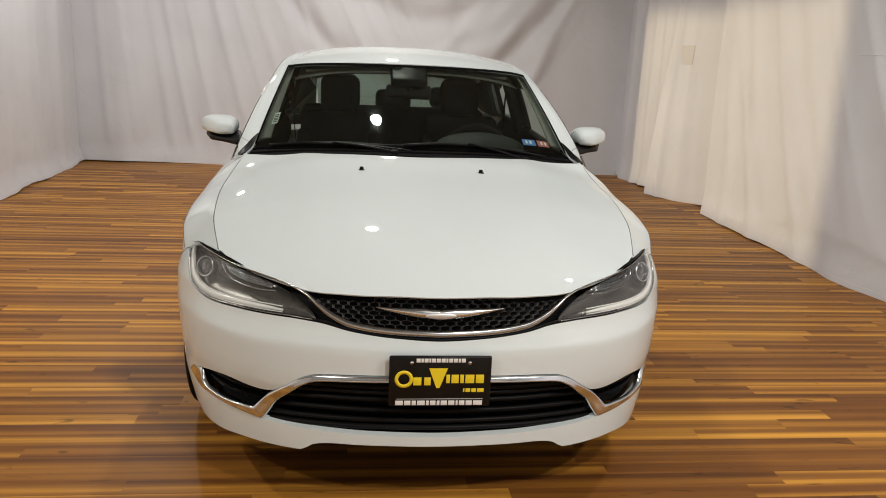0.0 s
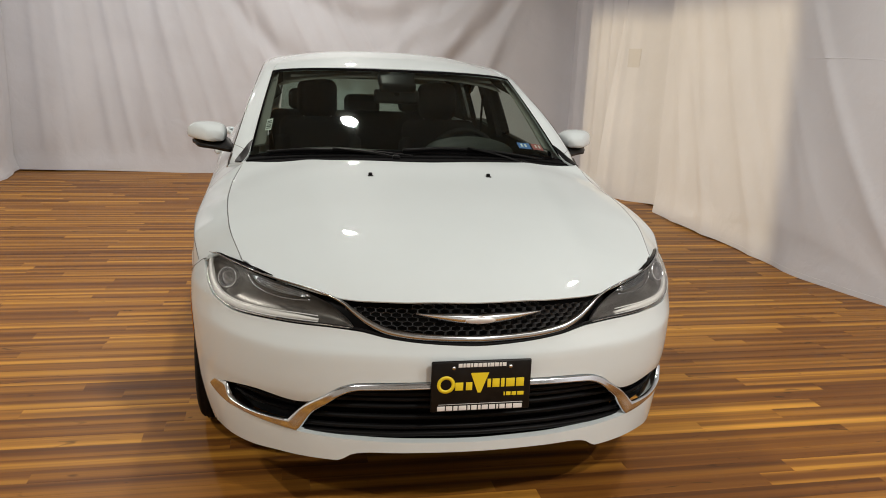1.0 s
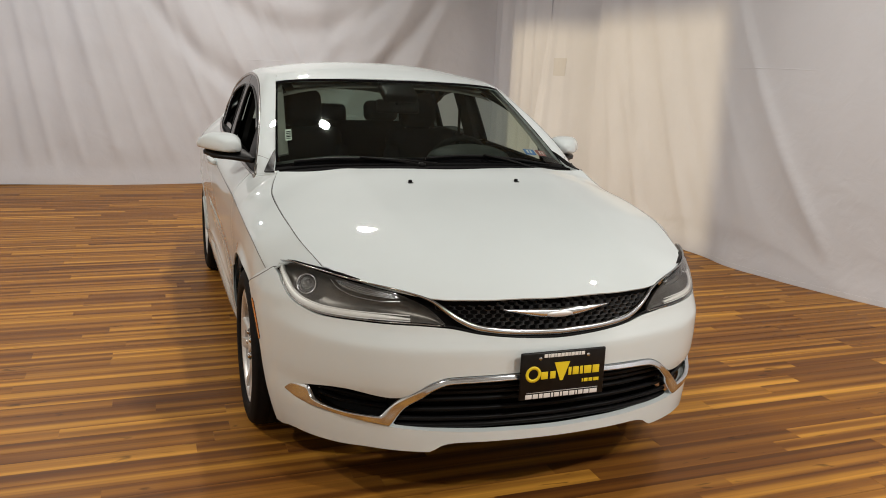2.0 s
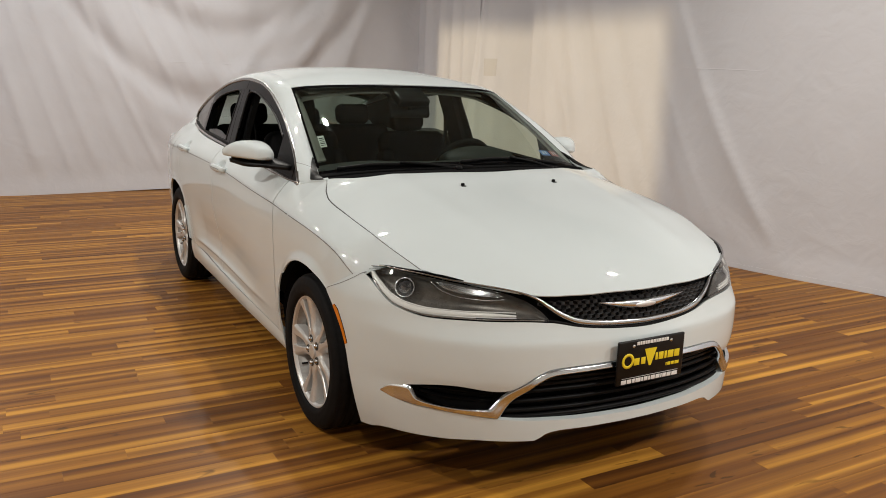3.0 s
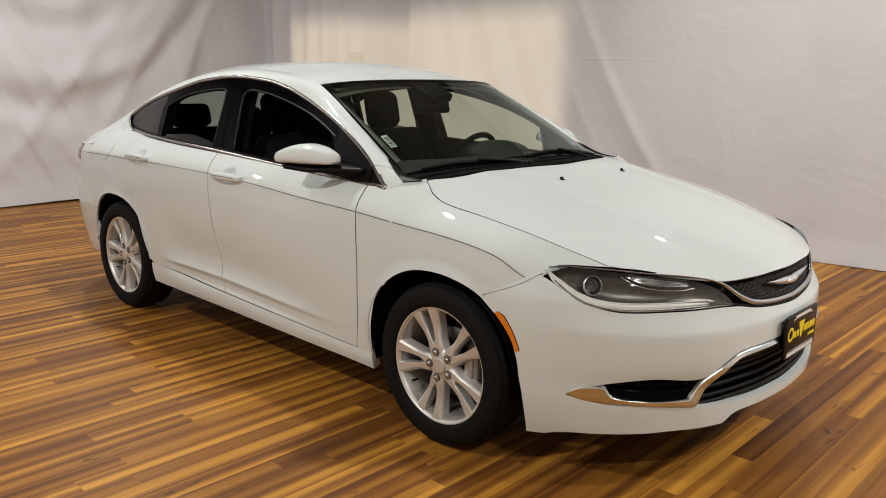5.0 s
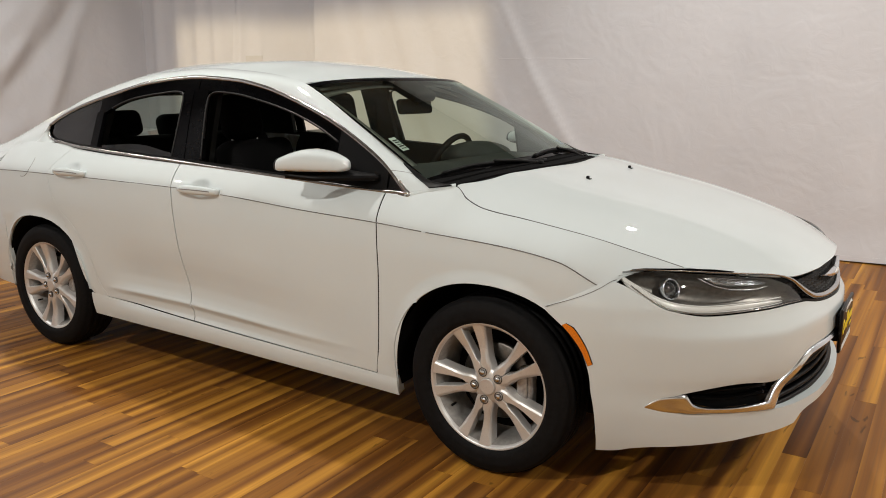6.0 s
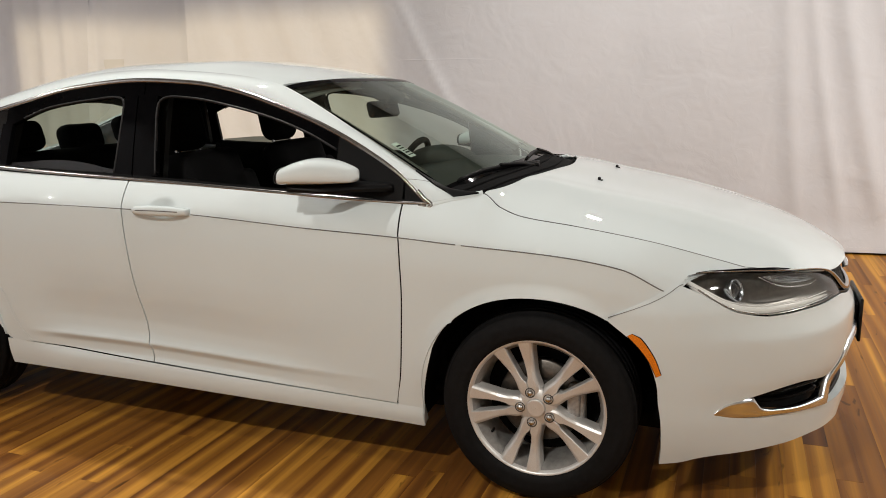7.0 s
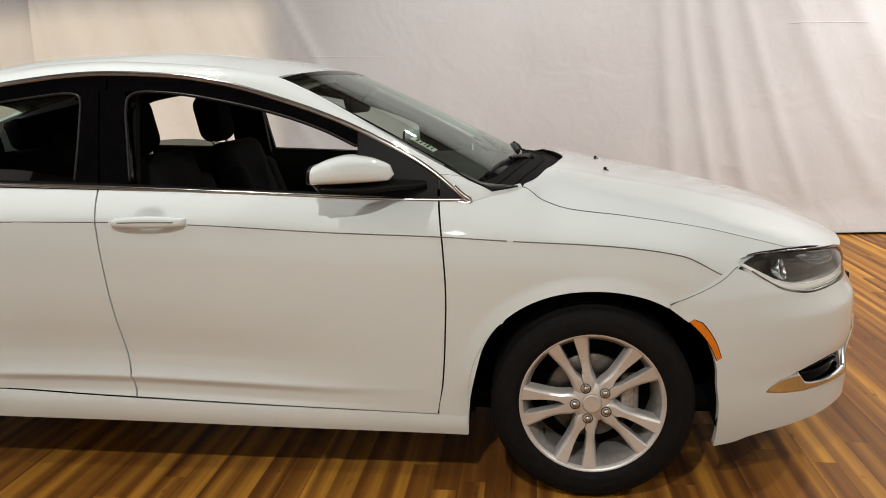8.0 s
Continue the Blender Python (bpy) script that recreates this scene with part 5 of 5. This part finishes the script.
# -- stickers on the screen --
def sticker(x0, x1, v0, v1, mat, d=-.003):
    V = [tuple(on_screen(x, v, d)) for x, v in ((x0, v0), (x1, v0), (x1, v1), (x0, v1))]
    return mesh_part("sticker", V, [(0, 1, 2, 3)], mat, windscreen)


sticker(-.672, -.642, .27, .39, PAPER)
for k in range(5):
    sticker(-.668, -.646, .285 + .018 * k, .285 + .018 * k + (.006, .010, .005, .008, .010)[k], DASH, -.0015)
sticker(.50, .565, .105, .165, STICK_BLUE)
sticker(.575, .635, .105, .165, STICK_RED)
for x in (.515, .535, .592, .612):
    sticker(x, x + .010, .12, .152, PRINT_WHITE, -.0015)

# ---- cabin ----
def soft_box(name, cx, cy, cz, sx, sy, sz, mat, parent, rx=0.0, bevel=.05, seg=4):
    return part(name, box(cx, cy, cz, sx, sy, sz, rot=pose(0, 0, 0, rx), bevel=bevel, seg=seg), mat, parent)


def seat(x, y):
    s = soft_box("seat", x, y - .22, .50, .52, .54, .20, FABRIC, car, -6, .07)
    tagged(s, "black cloth seat with separate headrest")
    bm = bmesh.new()
    add_box(bm, x, y + .10, .82, .46, .15, .66, pose(0, 0, 0, -20), .06, 4)
    add_box(bm, x - .21, y + .055, .78, .09, .14, .52, pose(0, 0, 0, -20), .04, 3)
    add_box(bm, x + .21, y + .055, .78, .09, .14, .52, pose(0, 0, 0, -20), .04, 3)
    part("backrest", bm, FABRIC, s)
    soft_box("headrest", x, y + .285, 1.244, .242, .120, .230, FABRIC, s, -12, .059, 5)
    for dx in (-.080, .080):
        part("headrest_post", box(x + dx, y + .262, 1.128, .014, .014, .07, rot=pose(0, 0, 0, -14), bevel=.003), CHROME, s)
    return s


seat(-.37, 1.475)
seat(.37, 1.437)
bench = soft_box("rear_seat", 0, 2.18, .52, 1.34, .52, .20, FABRIC, car, -6, .07)
soft_box("backrest", 0, 2.55, .82, 1.34, .16, .62, FABRIC, bench, -22, .07)
for x in (-.40, 0, .40):
    soft_box("headrest", x, 2.70, 1.185 if x else 1.155, .26, .11, .15, FABRIC, bench, -15, .045)
part("parcel_shelf", box(0, 3.08, 1.03, 1.30, .80, .02, bevel=.005), DASH, car)
part("cabin_floor", box(0, 1.6, .30, 1.5, 2.5, .03), FABRIC, car)


def dash_half(u, v):
    prof = line((.36, 1.045), (.55, 1.055), (.78, 1.04), (.90, .985), (.91, .88), (.86, .70), (.80, .50))
    y, z = prof(v)
    return .735 * u, y - .05 * u * u, z + .012 * math.exp(-((u - .5) / .25) ** 2) * (v < .5) - .03 * u ** 6


panel("dashboard", both(dash_half), 40, 24, (0, 1, 1), DASH_TOP, car, 0)
bm = bmesh.new()
bmesh.ops.create_uvsphere(bm, u_segments=32, v_segments=16, radius=1)
bmesh.ops.transform(bm, matrix=Matrix.Translation((.37, .79, 1.037)) @ Matrix.Diagonal((.235, .17, .078, 1)), verts=bm.verts)
part("instrument_hood", bm, DASH_TOP, car)
wheel_m = Matrix.Translation((.37, .965, .972)) @ pose(0, 0, 0, 0, 0, 90) @ pose(0, 0, 0, 0, -24, 0)
sw = lathe([(.016 * math.cos(a), .182 + .016 * math.sin(a)) for a in [2 * math.pi * k / 10 for k in range(10)]], 44, DASH, "steering_wheel", car, wheel_m, closed=True, label="black steering wheel")
for ang in (0, 180, 270):
    r = pose(0, 0, 0, ang, 0, 0)
    part("wheel_arm", box(0, .10, 0, .018, .15, .032, bevel=.006), DASH, sw).matrix_local = r
lathe([(-.03, .055), (.0, .068), (.022, .055), (.03, .0005)], 24, DASH, "horn_pad", sw)
part("centre_console", box(0, 1.35, .52, .24, 1.0, .34, bevel=.04, seg=3), DASH, car)
mirror_in = part("inside_mirror", box(.0, .935, 1.302, .235, .035, .075, rot=pose(0, 0, 0, -14, 0, -8), bevel=.016, seg=3), BLACK_PLASTIC, car, "black inside mirror on the windscreen")
part("mirror_stalk", box(0, .922, 1.348, .032, .04, .08, bevel=.008), BLACK_PLASTIC, mirror_in)
part("sensor_pod", box(0, .935, 1.376, .19, .15, .05, rot=pose(0, 0, 0, 26), bevel=.014, seg=2), BLACK_PLASTIC, mirror_in)
panel("headliner", both(lambda u, v: (.60 * u, .98 + 1.80 * v + .07 * u * u, roof_z(.98 + 1.80 * v) - .045 - .06 * u ** 3)), 30, 24, (0, 0, -1), TRIM_LIGHT, car, 0)
for sd in (-1, 1):
    panel("visor", lambda u, v: (.12 + .42 * u, 1.04 + .15 * v + .02 * u * u, 1.412 + .028 * v - .03 * u), 8, 5, (0, 0, -1), TRIM_LIGHT, car, .012, sd)
    panel("pillar_trim", lambda u, v: tuple(Vector(line((.665, .47, 1.09), (.64, .72, 1.225), (.61, .98, 1.355), (.60, 1.10, 1.40))(u)).lerp(Vector(line((.765, .52, 1.06), (.735, .75, 1.20), (.69, 1.02, 1.325), (.66, 1.15, 1.385))(u)), v)), 20, 5, (-1, -.3, -.3), TRIM_MID, car, .008, sd, "grey inner trim of the windscreen pillar")
    panel("door_trim", lambda u, v: (.775 - .05 * smooth(.55, .8, v) * smooth(1, .85, v) - .02 * (1 - v), .55 + 1.85 * u, .36 + (dlo_low(.55 + 1.85 * u) + .012 - .36) * v), 40, 20, (-1, 0, 0), DASH, car, 0, sd)
    panel("pillar_trim", lambda u, v: (glass_x(1.66, 1.06 + .34 * v) - .075, 1.57 + .18 * u + .02 * v, 1.04 + .37 * v), 6, 8, (-1, 0, 0), DASH, car, .03, sd)
    panel("pillar_trim", lambda u, v: (glass_x(2.6, 1.08 + .26 * v) - .06 - .05 * v * u, 2.40 + .59 * u - .03 * v, 1.08 + (.27 - .14 * u) * v), 10, 8, (-1, 0, 0), DASH, car, .03, sd)
    panel("rail_trim", lambda u, v: tuple(Vector(G(1.0 + 1.5 * u, dlo_top(1.0 + 1.5 * u) - .03, -.03)).lerp(Vector((.58, 1.05 + 1.5 * u, roof_z(1.05 + 1.5 * u) - .10)), v)), 24, 4, (-1, 0, -1), DASH, car, 0, sd)
    # belt of the front seat
    mesh_part("seat_belt", *ribbon(lambda t: (line((.66, 1.70, 1.30), (.64, 1.66, 1.0), (.60, 1.62, .70))(t), (-1, 0, .2)), lambda t: .045, .002, 16, 2, 0, sd, .002), FABRIC, car)

# ---- floor: rows of wooden boards across the hall ----
floor = tagged(part("floor", box(-.6, .5, -.022, 10.2, 13.8, .016), UNDERLAY, flat=True), kind="structure")
rnd = random.Random(7)
board_meshes = {}


def board_shape(length, width):
    """Verts and faces of a board with eased upper edges; its top lies at z = 0."""
    a, b, e, d = length / 2 - .0001, width / 2 - .00015, .0006, .0003
    V = [(-a, -b, -.012), (a, -b, -.012), (a, b, -.012), (-a, b, -.012), (-a, -b, -d), (a, -b, -d), (a, b, -d), (-a, b, -d), (-a + e, -b + e, 0), (a - e, -b + e, 0), (a - e, b - e, 0), (-a + e, b - e, 0)]
    F = [(8, 9, 10, 11), (4, 5, 9, 8), (5, 6, 10, 9), (6, 7, 11, 10), (7, 4, 8, 11), (0, 1, 5, 4), (1, 2, 6, 5), (2, 3, 7, 6), (3, 0, 4, 7)]
    return V, F


boards = []
y = -70 * BOARD
while y < 7.3:
    w = BOARD
    x = -5.6 - rnd.random() * .9
    while x < 4.4:
        l = rnd.choice((.9, 1.2, 1.2, 1.8))
        a, b = max(x, -5.49), min(x + l, 4.29)
        if b - a > .02:
            boards.append(((a + b) / 2, y + w / 2, b - a, w))
        x += l
    y += w
near = [b for b in boards if -3.9 < b[0] < 3.4 and -3.2 < b[1] < 2.2]
near.sort(key=lambda b: abs(b[0] + .6) * .55 + abs(b[1] + .55))
single = set(near[:296])
jv, jf = [], []
for bx, by, l, w in boards:
    if (bx, by, l, w) in single:
        key = (l, w)
        if key not in board_meshes:
            me = bpy.data.meshes.new("board")
            V, F = board_shape(l, w)
            me.from_pydata(V, [], F)
            me.materials.append(WOOD)
            board_meshes[key] = me
        ob = new("board", board_meshes[key])
        ob.location = (bx, by, 0)
        ob.parent = floor
    else:
        V, F = board_shape(l, w)
        k = len(jv)
        jv += [(p[0] + bx, p[1] + by, p[2]) for p in V]
        jf += [tuple(i + k for i in f) for f in F]
tagged(mesh_part("boards", jv, jf, WOOD, floor, flat=True), kind="stuff")
